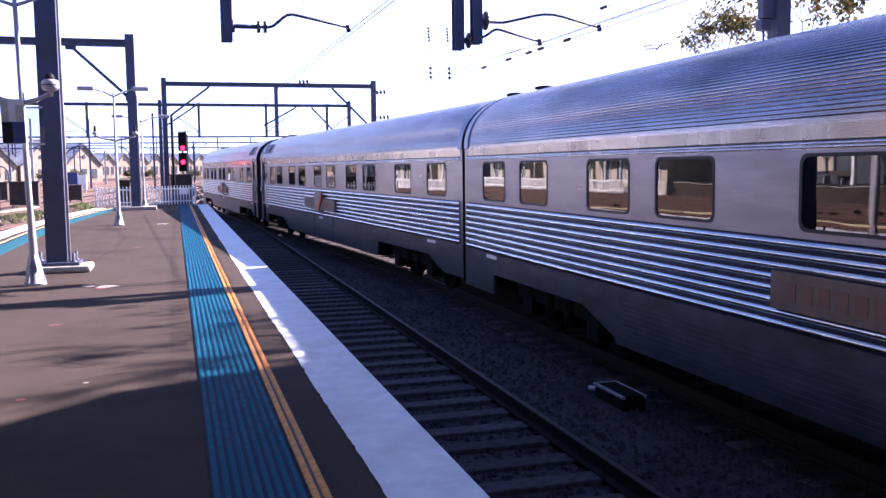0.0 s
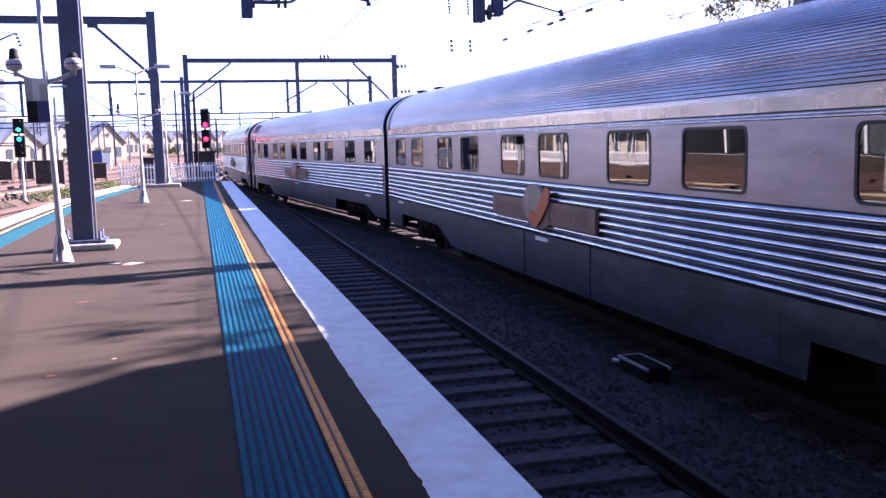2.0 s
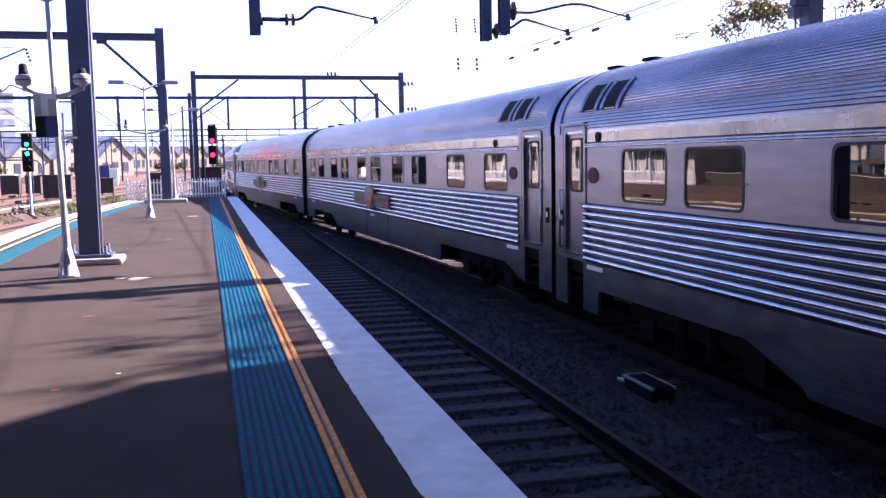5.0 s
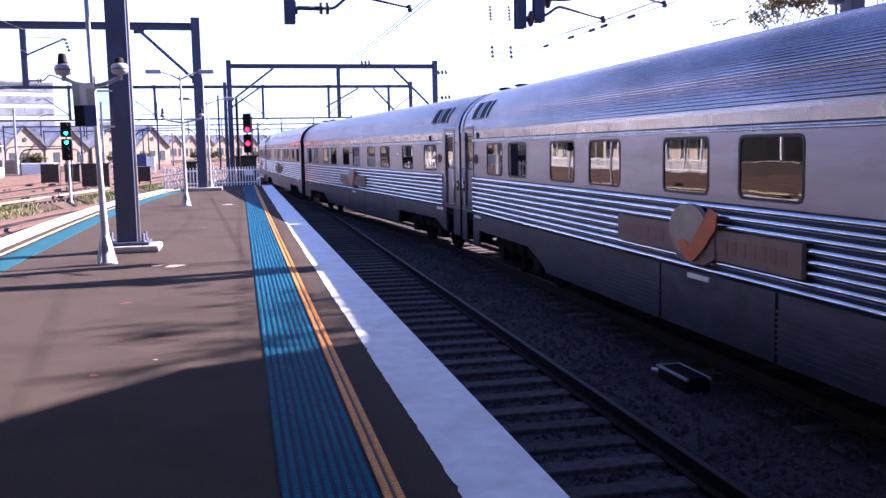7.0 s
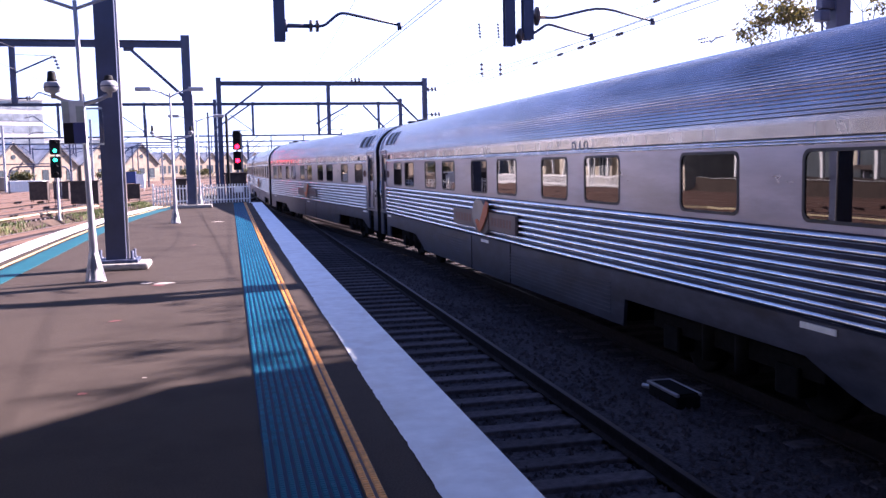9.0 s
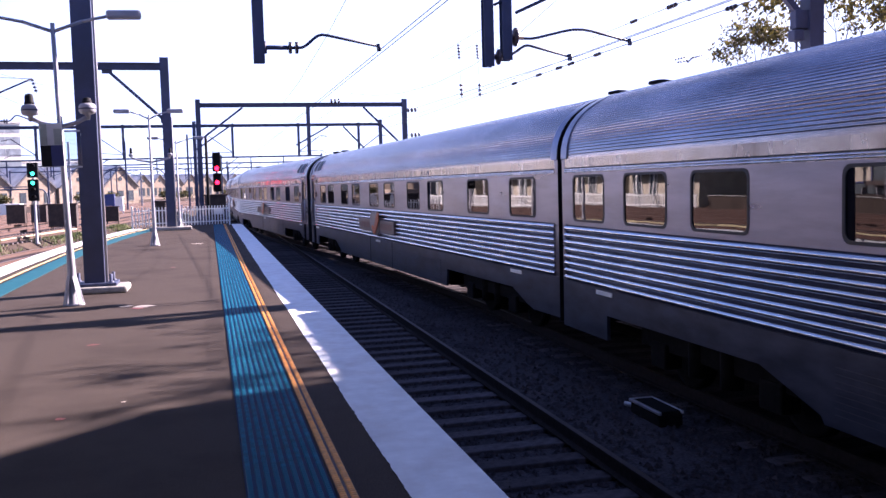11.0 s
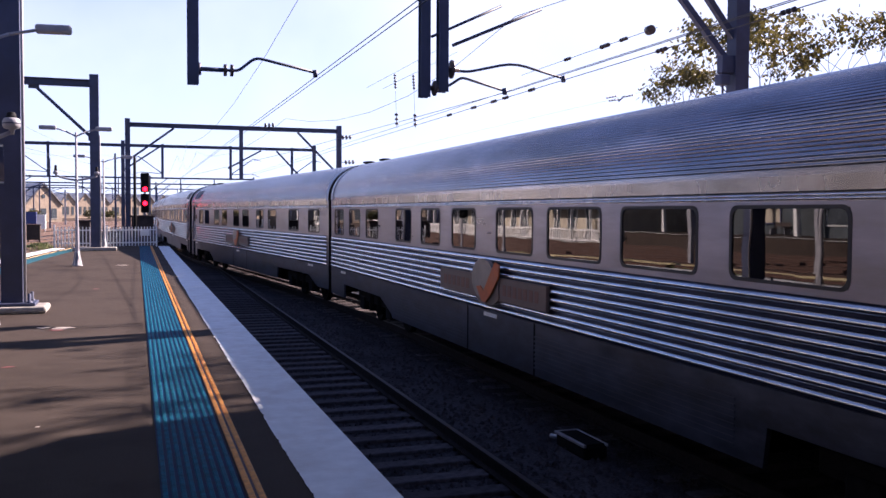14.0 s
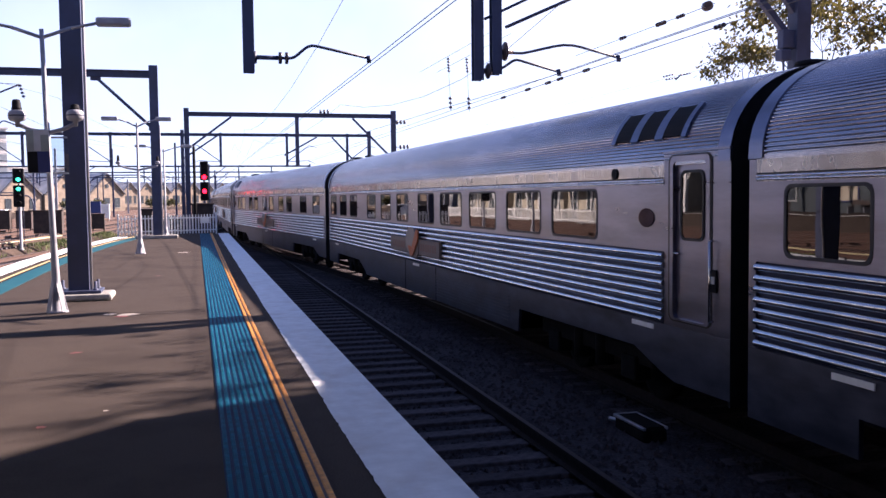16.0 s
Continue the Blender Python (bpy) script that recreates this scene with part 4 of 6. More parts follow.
def tube(bm, pts, w):
    """A bent tube with eased corners."""
    pts = [Vector(p) for p in pts]
    out = [pts[0]]
    for a, b, c in zip(pts, pts[1:], pts[2:]):
        cut = min((b - a).length, (c - b).length) * 0.3
        p, q = b + (a - b).normalized() * cut, b + (c - b).normalized() * cut
        out += [(p * (1 - u) ** 2 + b * 2 * u * (1 - u) + q * u * u) for u in (0.0, 0.33, 0.67, 1.0)]
    out.append(pts[-1])
    seg, rings = 8, []
    for i, p in enumerate(out):
        d = (out[min(i + 1, len(out) - 1)] - out[max(i - 1, 0)]).normalized()
        side = d.cross(Vector((0, 1, 0)) if abs(d.y) < 0.9 else Vector((1, 0, 0))).normalized()
        top = side.cross(d)
        rings.append([bm.verts.new(p + (side * math.cos(k * math.tau / seg) + top * math.sin(k * math.tau / seg)) * w / 2) for k in range(seg)])
    fs = [bm.faces.new(rings[0][::-1]), bm.faces.new(rings[-1])]
    for a, b in zip(rings, rings[1:]):
        for k in range(seg):
            f = bm.faces.new((a[k], a[(k + 1) % seg], b[(k + 1) % seg], b[k]))
            f.smooth = True
            fs.append(f)
    bmesh.ops.recalc_face_normals(bm, faces=fs)


def steady_arm(root, p, kink, q):
    """Registration arm that holds the contact wire."""
    p, kink, q = Vector(p), Vector(kink), Vector(q)
    bm = bmesh.new()
    mid = p.lerp(Vector((kink.x, kink.y, p.z)), 0.7)
    beam(bm, p, p.lerp(mid, 0.62), 0.075, seg=8)
    beam(bm, p - Vector((0.0, 0, 0.1)), p + Vector((0.0, 0, 0.1)), 0.09, seg=6)
    tube(bm, [p.lerp(mid, 0.6), mid, kink, q], 0.05)
    beam(bm, q + Vector((0, 0, 0.04)), q - Vector((0, 0, 0.08)), 0.08, seg=8)
    a = part("steady_arm", bm, M_STEEL, root, "bent tubular arm holding the contact wire")
    bm = bmesh.new()
    insulator(bm, p.lerp(mid, 0.60), p.lerp(mid, 0.93), 0.1, 2)
    part("insulator", bm, M_CERAMIC, a)


def disc_arm(root, p, r, pts):
    """An arm carried by a broad disc insulator bolted to a post."""
    p = Vector(p)
    bm = bmesh.new()
    tube(bm, [p + Vector((0.05, 0, -0.02)), *pts], 0.05)
    q = Vector(pts[-1])
    beam(bm, q + Vector((0, 0, 0.05)), q - Vector((0, 0, 0.07)), 0.09, seg=8)
    a = part("steady_arm", bm, M_STEEL, root, "bent tubular arm holding the contact wire")
    bm = bmesh.new()
    lathe(bm, [(0.04, -0.12), (0.05, -0.03), (r * 0.7, -0.025), (r, 0.0), (r, 0.03), (r * 0.6, 0.05), (0.05, 0.06), (0.05, 0.16)], p, 16, "x")
    part("insulator", bm, M_CERAMIC, a, "dark broad disc insulator")


def portal(y, posts, x0, x1, zb, beam_h=0.36, w=0.34, label="", braces=(), feet=0.0):
    """A steel portal across the tracks: posts, a cross beam and knee braces."""
    root = tagged(empty("overhead_line_portal"), label, "gantry", group="overhead line portals")
    for x, foot in posts:
        bm = bmesh.new()
        beam(bm, (x, y, foot), (x, y, zb + 0.35), w, w, up=(0, 1, 0))
        part("post", bm, M_STEEL, root, "tall blue-grey steel post")
    bm = bmesh.new()
    hbeam(bm, (x0, y, zb), (x1, y, zb), w * 0.8, beam_h, 0.02, up=(0, 0, 1))
    part("cross_beam", bm, M_STEEL, root, "long steel cross beam")
    for a, b in braces:
        bm = bmesh.new()
        beam(bm, (a[0], y, a[1]), (b[0], y, b[1]), 0.12, 0.12, up=(0, 1, 0))
        part("knee_brace", bm, M_STEEL, root)
    return root


# the portal beside the camera: its beam is above the picture
PY = 15.8
p1 = portal(PY, ((-1.85, 0.0), (11.55, -0.05)), -1.85, 11.55, 7.1, w=0.31, label="tall blue-grey steel portal with hanging posts over the tracks",
            braces=(((-1.85, 5.0), (0.1, 7.0)), ((11.6, 4.95), (9.9, 7.0)), ((11.35, 4.6), (9.15, 7.0))))
for x, z in ((0.91, 3.70), (4.92, 3.66), (5.26, 3.77)):
    drop_post(p1, x, PY, z, 7.0, 0.18)
steady_arm(p1, (1.0, PY, 3.96), (1.93, PY, 4.2), (2.95, PY, 4.0))
disc_arm(p1, (5.42, PY, 4.19), 0.17, ((5.77, PY, 4.165), (6.65, PY, 4.375), (7.67, PY, 4.14)))
disc_arm(p1, (5.1, PY, 3.835), 0.14, ((5.4, PY, 3.9), (5.63, PY, 4.06), (6.48, PY, 3.85)))
# bracket plates, a cable and an equipment box on the far post
bm = bmesh.new()
box(bm, 11.12, 11.6, PY - 0.1, PY + 0.1, 4.42, 4.78, 0.02)
part("bracket_plate", bm, M_STEEL, p1, "riveted steel bracket plate")
bm = bmesh.new()
beam(bm, (11.2, PY, 4.0), (11.2, PY, 4.45), 0.05, seg=6)
box(bm, 11.08, 11.3, PY - 0.12, PY + 0.12, 4.18, 4.4, 0.03)
beam(bm, (11.2, PY, 4.42), (11.6, PY, 4.42), 0.05, seg=6)
part("equipment_box", bm, M_STEEL, p1, "small hanging equipment box")
bm = bmesh.new()
beam(bm, (5.45, PY, 4.62), (7.2, PY, 5.4), 0.06, seg=8)
beam(bm, (5.05, PY, 4.75), (6.4, PY, 5.4), 0.05, seg=8)
part("stay_tube", bm, M_STEEL, p1)
# foot of the platform post
bm = bmesh.new()
box(bm, -2.25, -1.33, PY - 0.42, PY + 0.32, 0.0, 0.11, 0.04)
part("footing", bm, M_CONC, p1, "pale concrete footing")
bm = bmesh.new()
box(bm, -2.17, -1.5, PY - 0.32, PY + 0.27, 0.11, 0.16, 0.01)
part("base_plate", bm, M_STEEL, p1, "dark steel base plate")
for dx in (-0.28, 0.26):
    for dy in (-0.22, 0.18):
        bm = bmesh.new()
        lathe(bm, [(0.045, 0.14), (0.045, 0.18), (0.025, 0.18), (0.025, 0.3)], (-1.85 + dx, PY + dy, 0), 8)
        part("anchor_bolt", bm, M_STEEL, p1)

bm = bmesh.new()
beam(bm, (-1.66, PY - 0.13, 0.14), (-1.66, PY - 0.13, 7.0), 0.045, seg=8)
part("conduit", bm, M_LAMPGREY, p1, "pale cable conduit up the post")

G1Y = 39.2
p2 = portal(G1Y, ((-1.55, 0.0), (-30.0, GROUND)), -30.0, -1.55, 6.65, w=0.34, beam_h=0.28, label="blue-grey steel portal spanning the yard tracks",
            braces=(((-3.75, 6.5), (-1.65, 4.5)), ((-27.2, 6.5), (-29.9, 4.2))))
for x in (-8.1, -12.2, -17.0):
    drop_post(p2, x, G1Y, 4.3, 6.5, 0.2)
    steady_arm(p2, (x + 0.1, G1Y, 4.5), (x + 0.9, G1Y, 4.75), (x + 1.8, G1Y, 4.4))
    bm = bmesh.new()
    beam(bm, (x, G1Y, 5.45), (x + 1.55, G1Y, 6.15), 0.07, seg=8)
    insulator(bm, (x + 1.55, G1Y, 6.15), (x + 1.7, G1Y, 5.6), 0.07, 4)
    beam(bm, (x + 1.55, G1Y, 6.15), (x, G1Y, 6.2), 0.025, seg=6)
    part("bracket_arm", bm, M_STEEL, p2, "slanted bracket with an insulator")
bm = bmesh.new()
box(bm, -2.4, -0.75, G1Y - 0.4, G1Y + 0.35, 0.0, 0.14, 0.03)
part("footing", bm, M_CONC, p2, "pale concrete footing")

bm = bmesh.new()
beam(bm, (-1.35, G1Y - 0.15, 0.14), (-1.35, G1Y - 0.15, 4.6), 0.06, seg=8)
part("conduit", bm, M_LAMPGREY, p2, "pale cable conduit up the post")
bm = bmesh.new()
box(bm, -3.95, -3.55, G1Y - 0.05, G1Y + 0.05, 6.36, 6.52, 0.02)
box(bm, -1.78, -1.6, G1Y - 0.06, G1Y + 0.06, 4.38, 4.7, 0.02)
part("gusset_plate", bm, M_STEEL, p2)

G2Y = 58.0
p3 = portal(G2Y, ((-0.45, GROUND), (12.35, GROUND)), -0.6, 12.35, 6.75, w=0.3, beam_h=0.26, label="blue-grey steel portal over the main tracks",
            braces=(((-0.45, 4.6), (2.2, 6.6)), ((12.3, 4.0), (9.7, 6.6))))
drop_post(p3, 6.2, G2Y, 3.6, 6.7, 0.22)
G3Y = 72.0
p4 = portal(G3Y, ((-0.9, GROUND), (13.35, GROUND)), -34.0, 13.35, 6.45, w=0.26, beam_h=0.22, label="far steel portal over all tracks",
            braces=(((-0.9, 4.6), (2.0, 6.6)), ((9.2, 6.3), (6.7, 4.9)), ((10.4, 6.3), (12.4, 4.2))))


def bracket(root, x, y, z, s):
    """A slanted bracket tube with a registration arm, hung from a drop post."""
    bm = bmesh.new()
    beam(bm, (x, y, z), (x + s * 1.7, y, z + 1.25), 0.08, seg=6)
    beam(bm, (x + s * 1.7, y, z + 1.25), (x + s * 2.3, y, z + 1.1), 0.06, seg=6)
    beam(bm, (x, y, z), (x + s * 1.6, y, z + 0.1), 0.06, seg=6)
    beam(bm, (x + s * 1.6, y, z + 0.1), (x + s * 2.2, y, z - 0.15), 0.05, seg=6)
    part("bracket_arm", bm, M_STEEL, root, "slanted tubular bracket arm")


for x in (1.9, 6.9, 11.6, -6.0, -12.0, -18.0):
    drop_post(p4, x, G3Y, 4.0, 6.6, 0.18)
    bracket(p4, x, G3Y, 4.4, 1 if x > 5 else -1)
for y, dx in ((146.0, 1.5), (178.0, 3.0), (218.0, 4.0)):
    p = portal(y, ((0.5 + dx, GROUND), (16.0 + dx, GROUND), (-16.0 - dx, GROUND), (-38 - dx, GROUND)), -38.0 - dx, 16.0 + dx, 6.6, w=0.24, beam_h=0.24,
               label="distant steel portal over the yard", braces=(((0.5 + dx, 4.6), (3.0 + dx, 6.5)), ((-16.0 - dx, 4.6), (-13.0 - dx, 6.5))))
    for x in (-30, -24, -9, -4, 5, 10):
        drop_post(p, x + dx, y, 4.2, 6.5, 0.16)
        bracket(p, x + dx, y, 4.5, 1 if x % 2 else -1)


# contact and messenger wires
def catenary(fx, z_c, y_at, label, high=1.35, sag=0.75):
    pts = [(fx(y), y, z_c) for y in y_at]
    wire("contact_wire", pts, 0.007, label)
    mess = []
    for a, b in zip(y_at, y_at[1:]):
        for k in range(6):
            u = k / 6
            y = a + (b - a) * u
            mess.append((fx(y), y, z_c + high - 4 * sag * u * (1 - u)))
    mess.append((fx(y_at[-1]), y_at[-1], z_c + high))
    wire("messenger_wire", mess, 0.006, label)


SPANS = [-20, PY, 58, 72, 146, 178, 218]
catenary(lambda y: NEAR, 3.95, SPANS, "overhead contact wire above the empty track", 1.85, 0.86)
wire("contact_wire", [(NEAR + 0.09, y, 3.95) for y in SPANS], 0.007, "overhead contact wire above the empty track")
catenary(lambda y: train_x(y), 3.88, [-20, PY, 36, 58, 72, 146, 178], "overhead contact wire above the train")
wire("contact_wire", [(7.7, y, 4.12) for y in SPANS], 0.008, "overhead contact wire")
for k in range(4):
    fx = left_track_x(k)
    catenary(fx, 4.3, [-15, G1Y, 72, 146, 178], "overhead contact wire over the yard")


wire("feeder_wire", [(12.5, y, 6.29) for y in (20.4, 24, 29)], 0.009, "overhead feeder wire with insulators")
for ya, yb, r, n in ((20.6, 21.0, 0.12, 1), (21.9, 22.3, 0.05, 3), (22.9, 23.4, 0.06, 4), (25.3, 25.7, 0.05, 3)):
    bm = bmesh.new()
    insulator(bm, (12.5, ya, 6.29), (12.5, yb, 6.29), r, n)
    tagged(part("wire_insulator", bm, M_CERAMIC), "dark ribbed insulator on an overhead wire", "insulator", group="wire insulators")
# clamps and splices on the contact wire over the far rail
for y in (9.4, 12.3, 17.2, 18.6, 19.3, 20.6, 22.4):
    bm = bmesh.new()
    insulator(bm, (7.7, y, 4.12), (7.7, y + 0.3, 4.12), 0.035, 3)
    tagged(part("wire_clamp", bm, M_CERAMIC), "small dark clamp on an overhead wire", "clamp", group="wire clamps")
wire("contact_wire", [(6.48, y, 3.83) for y in SPANS], 0.006, "overhead contact wire")
# droppers with insulator strings between two wires
for x in (8.3, 8.95):
    wire("messenger_wire", [(x, y, 6.3) for y in (25.5, 30, 34)], 0.006, "overhead messenger wire beyond the train")
    bm = bmesh.new()
    beam(bm, (x, 30.0, 6.3), (x + 0.08, 30.0, 4.45), 0.012, seg=5)
    insulator(bm, (x, 30.0, 6.25), (x + 0.03, 30.0, 5.75), 0.05, 5)
    insulator(bm, (x + 0.06, 30.0, 4.95), (x + 0.08, 30.0, 4.5), 0.06, 3)
    tagged(part("wire_dropper", bm, M_CERAMIC), "thin hanging dropper with small dark insulators", "dropper", group="wire droppers")
for x, z in ((7.94, 6.98), (12.85, 6.38), (13.05, 4.8)):
    bm = bmesh.new()
    insulator(bm, (x - 0.35, 57.9, z - 0.02), (x + 0.35, 57.9, z + 0.02), 0.14, 3)
    if z < 6.5:
        beam(bm, (12.3, 57.9, z - 0.04), (x - 0.3, 57.9, z), 0.05, seg=6)
    tagged(part("wire_insulator", bm, M_CERAMIC), "dark ribbed insulator by the far portal", "insulator", group="wire insulators")


wire("stay_wire", [(16.9, 12.0, 5.86), (16.9, 62.0, 5.86)], 0.004, "thin stay wire beyond the train")
bm = bmesh.new()
for p, q in (((16.3, 5.8), (16.75, 5.9)), ((16.4, 5.7), (16.85, 5.78)), ((16.8, 5.7), (17.05, 5.92)), ((17.0, 5.87), (17.45, 5.97))):
    insulator(bm, (p[0], 30.0, p[1]), (q[0], 30.0, q[1]), 0.032, 4)
tagged(part("wire_insulator", bm, M_CERAMIC), "cluster of small dark insulators on a stay wire", "insulator", group="wire insulators")


# ---------------------------------------------------------------- platform furniture
def lamp_post(x, y, height, arm, lean=0.0, label=""):
    root = tagged(empty("platform_lamp", Matrix.Translation((x, y, 0)) @ Matrix.Rotation(radians(lean), 4, "Y")), label, "lamp post", group="platform lamps")
    bm = bmesh.new()
    lathe(bm, [(0.15, 0.0), (0.15, 0.02), (0.07, 0.03), (0.06, 0.5), (0.045, 1.0), (0.03, height)], seg=12)
    for k in range(4):
        a = math.pi / 4 + k * math.pi / 2
        beam(bm, (0.05 * math.cos(a), 0.05 * math.sin(a), 0.42), (0.15 * math.cos(a), 0.15 * math.sin(a), 0.02), 0.015, 0.07, up=(-math.sin(a), math.cos(a), 0))
    part("pole", bm, M_LAMPGREY, root, "slim pale grey pole with a finned foot")
    for s in (-1, 1):
        bm = bmesh.new()
        beam(bm, (0, 0, height - 0.12), (s * arm * 0.5, 0, height + 0.02), 0.05, seg=8)
        beam(bm, (s * arm * 0.5, 0, height + 0.02), (s * arm, 0, height + 0.10), 0.045, seg=8)
        a = part("lamp_arm", bm, M_LAMPGREY, root)
        bm = bmesh.new()
        box(bm, min(s * arm * 0.93, s * (arm + 0.42)), max(s * arm * 0.93, s * (arm + 0.42)), -0.09, 0.09, height + 0.05, height + 0.17, 0.035)
        part("lamp_head", bm, M_LAMPGREY, a, "flat grey lantern head")
    return root


LAMP_LABEL = "slim pale grey twin-armed platform lamp post with loudspeakers"
l1 = lamp_post(-1.95, 14.0, 4.0, 0.78, -1.2, LAMP_LABEL)
l2 = lamp_post(-1.62, 28.4, 3.85, 0.56, 0.0, LAMP_LABEL)
l3 = lamp_post(-1.28, 40.9, 3.75, 0.75, 0.0, "slim pale grey twin-armed lamp post by the fence")


def speaker_arms(root, z, reach, size, domes):
    """Two short arms, each with a pale saucer-shaped speaker and a black camera on top."""
    for s in (-1, 1):
        bm = bmesh.new()
        tube(bm, [(0, 0, z - 0.03), (s * reach * 0.55, 0, z + 0.02), (s * reach, 0, z + 0.1)], 0.06)
        a = part("speaker_arm", bm, M_LAMPGREY, root)
        bm = bmesh.new()
        f = size
        lathe(bm, [(0.03 * f, -0.08 * f), (0.04 * f, 0.0), (0.11 * f, 0.02 * f), (0.132 * f, 0.06 * f), (0.132 * f, 0.13 * f), (0.11 * f, 0.17 * f), (0.05 * f, 0.19 * f)], (s * reach, 0, z + 0.13), 18)
        sp = part("loudspeaker", bm, M_LAMPGREY, a, "pale saucer-shaped loudspeaker")
        bm = bmesh.new()
        lathe(bm, [(0.134 * f, 0.085 * f), (0.134 * f, 0.105 * f)], (s * reach, 0, z + 0.13), 18)
        part("grille_band", bm, M_STEEL, sp)
        h = domes[0 if s < 0 else 1]
        bm = bmesh.new()
        lathe(bm, [(0.075 * f, 0.0), (0.08 * f, 0.02), (0.07 * f, 0.3 * h), (0.065 * f, h * 0.75), (0.055 * f, h), (0.02 * f, h + 0.01)], (s * reach, 0, z + 0.13 + 0.185 * f), 12)
        part("camera_dome", bm, M_BLACK, a, "small black camera housing")


speaker_arms(l1, 2.58, 0.38, 0.9, (0.14, 0.07))
speaker_arms(l2, 2.5, 0.55, 0.55, (0.16, 0.13))
# signs on the first lamp
bm = bmesh.new()
box(bm, -0.27, 0.03, -0.09, -0.06, 1.99, 2.6, 0.008)
sg = part("sign_board", bm, M_SIGNPALE, l1, "pale and blue sign board")
for x0, x1, z0, z1, mt, nm in ((-0.265, -0.13, 1.995, 2.29, M_BLACK, "sign_dark_half"), (-0.13, 0.025, 1.995, 2.29, M_SIGNBLUE, "sign_blue_half"),
                               (-0.265, -0.17, 2.295, 2.59, M_SIGNGREEN, "sign_field"), (-0.08, 0.025, 2.295, 2.52, M_SIGNGREEN, "sign_field")):
    bm = bmesh.new()
    box(bm, x0, x1, -0.097, -0.0925, z0, z1)
    part(nm, bm, mt, sg)
bm = bmesh.new()
box(bm, 0.05, 0.27, -0.06, -0.05, 1.96, 2.5, 0.004)
cp = part("clear_panel", bm, M_CLEAR, l1, "clear plastic panel")
for z in (1.965, 2.47):
    bm = bmesh.new()
    box(bm, 0.055, 0.265, -0.066, -0.061, z, z + 0.025)
    part("panel_edge", bm, M_SIGNPALE, cp)


# fence at the platform's end
def fence():
    root = tagged(empty("picket_fence"), "low white steel picket fence at the platform end", "fence")
    pts = [Vector((-3.3, 42.1, 0)), Vector((-1.2, 42.3, 0)), Vector((0.86, 43.3, 0))]
    for a, b in zip(pts, pts[1:]):
        n = int((b - a).length / 0.135)
        for k in range(n):
            p = a.lerp(b, k / n)
            bm = bmesh.new()
            beam(bm, (p.x, p.y, 0.06), (p.x, p.y, 0.9), 0.055, 0.02, up=(0, 1, 0))
            part("picket", bm, M_WHITE, root)
        bm = bmesh.new()
        for z in (0.2, 0.76):
            beam(bm, (a.x, a.y + 0.03, z), (b.x, b.y + 0.03, z), 0.03, 0.05)
        part("fence_rail", bm, M_WHITE, root)
    for p in pts:
        bm = bmesh.new()
        box(bm, p.x - 0.035, p.x + 0.035, p.y - 0.035, p.y + 0.035, 0, 0.98, 0.006)
        part("fence_post", bm, M_WHITE, root)
    bm = bmesh.new()
    box(bm, 0.16, 0.56, 42.93, 42.95, 0.5, 0.76)
    part("fence_sign", bm, M_WHITE, root, "small white notice")


fence()


# ---------------------------------------------------------------- signals
def signal(x, y, z0, heads, lens, foot, label, wide=0.27, lens_r=0.09):
    root = tagged(empty("railway_signal", Matrix.Translation((x, y, 0))), label, "signal", group="railway signals")
    bm = bmesh.new()
    lathe(bm, [(0.16, foot), (0.08, foot + 0.05), (0.07, z0 + 1.9)], (0, 0.1, 0), seg=10)
    part("mast", bm, M_LAMPGREY if lens is M_GREEN else M_STEEL, root, "tubular steel mast")
    z = z0
    for h, lit in heads:
        bm = bmesh.new()
        box(bm, -wide, wide, -0.18, 0.02, z, z + h, 0.05)
        hd = part("signal_head", bm, M_BLACK, root, "black signal head")
        n = max(2, int(h / 0.3))
        for k in range(n):
            zz = z + h * (k + 0.5) / n
            bm = bmesh.new()
            lathe(bm, [(lens_r, -0.205), (lens_r, -0.19)], (0, 0, zz), 16, "y")
            part("lens", bm, lens if k == lit else M_BLACK, hd, "glowing lens" if k == lit else "unlit lens")
            bm = bmesh.new()
            arc = [math.pi * (i / 8) for i in range(9)]
            rows = [[bm.verts.new((r * math.cos(t), y, zz + r * math.sin(t))) for t in arc] for r, y in ((lens_r + 0.034, -0.37), (lens_r + 0.046, -0.37), (lens_r + 0.046, -0.19), (lens_r + 0.034, -0.19))]
            for p, q in zip(rows, rows[1:] + rows[:1]):
                for i in range(8):
                    bm.faces.new((p[i], p[i + 1], q[i + 1], q[i]))
            bmesh.ops.recalc_face_normals(bm, faces=bm.faces)
            part("hood", bm, M_BLACK, hd)
        z += h + 0.1
    bm = bmesh.new()
    for zz in np.arange(foot + 0.3, z0 + 0.4, 0.3):
        beam(bm, (-0.16, 0.12, zz), (0.16, 0.12, zz), 0.02, seg=6)
    for s in (-1, 1):
        beam(bm, (s * 0.16, 0.12, foot), (s * 0.16, 0.12, z0 + 0.5), 0.025, seg=6)
    part("ladder", bm, M_STEEL, root)
    return root


signal(0.51, 57.6, 1.5, ((1.12, 1), (1.14, 0)), M_RED, GROUND, "railway signal with two black heads showing red", 0.25, 0.13)
signal(-8.85, 51.7, 1.28, ((1.12, 2), (0.78, 0)), M_GREEN, GROUND + LIFT, "railway signal with two black heads showing green")


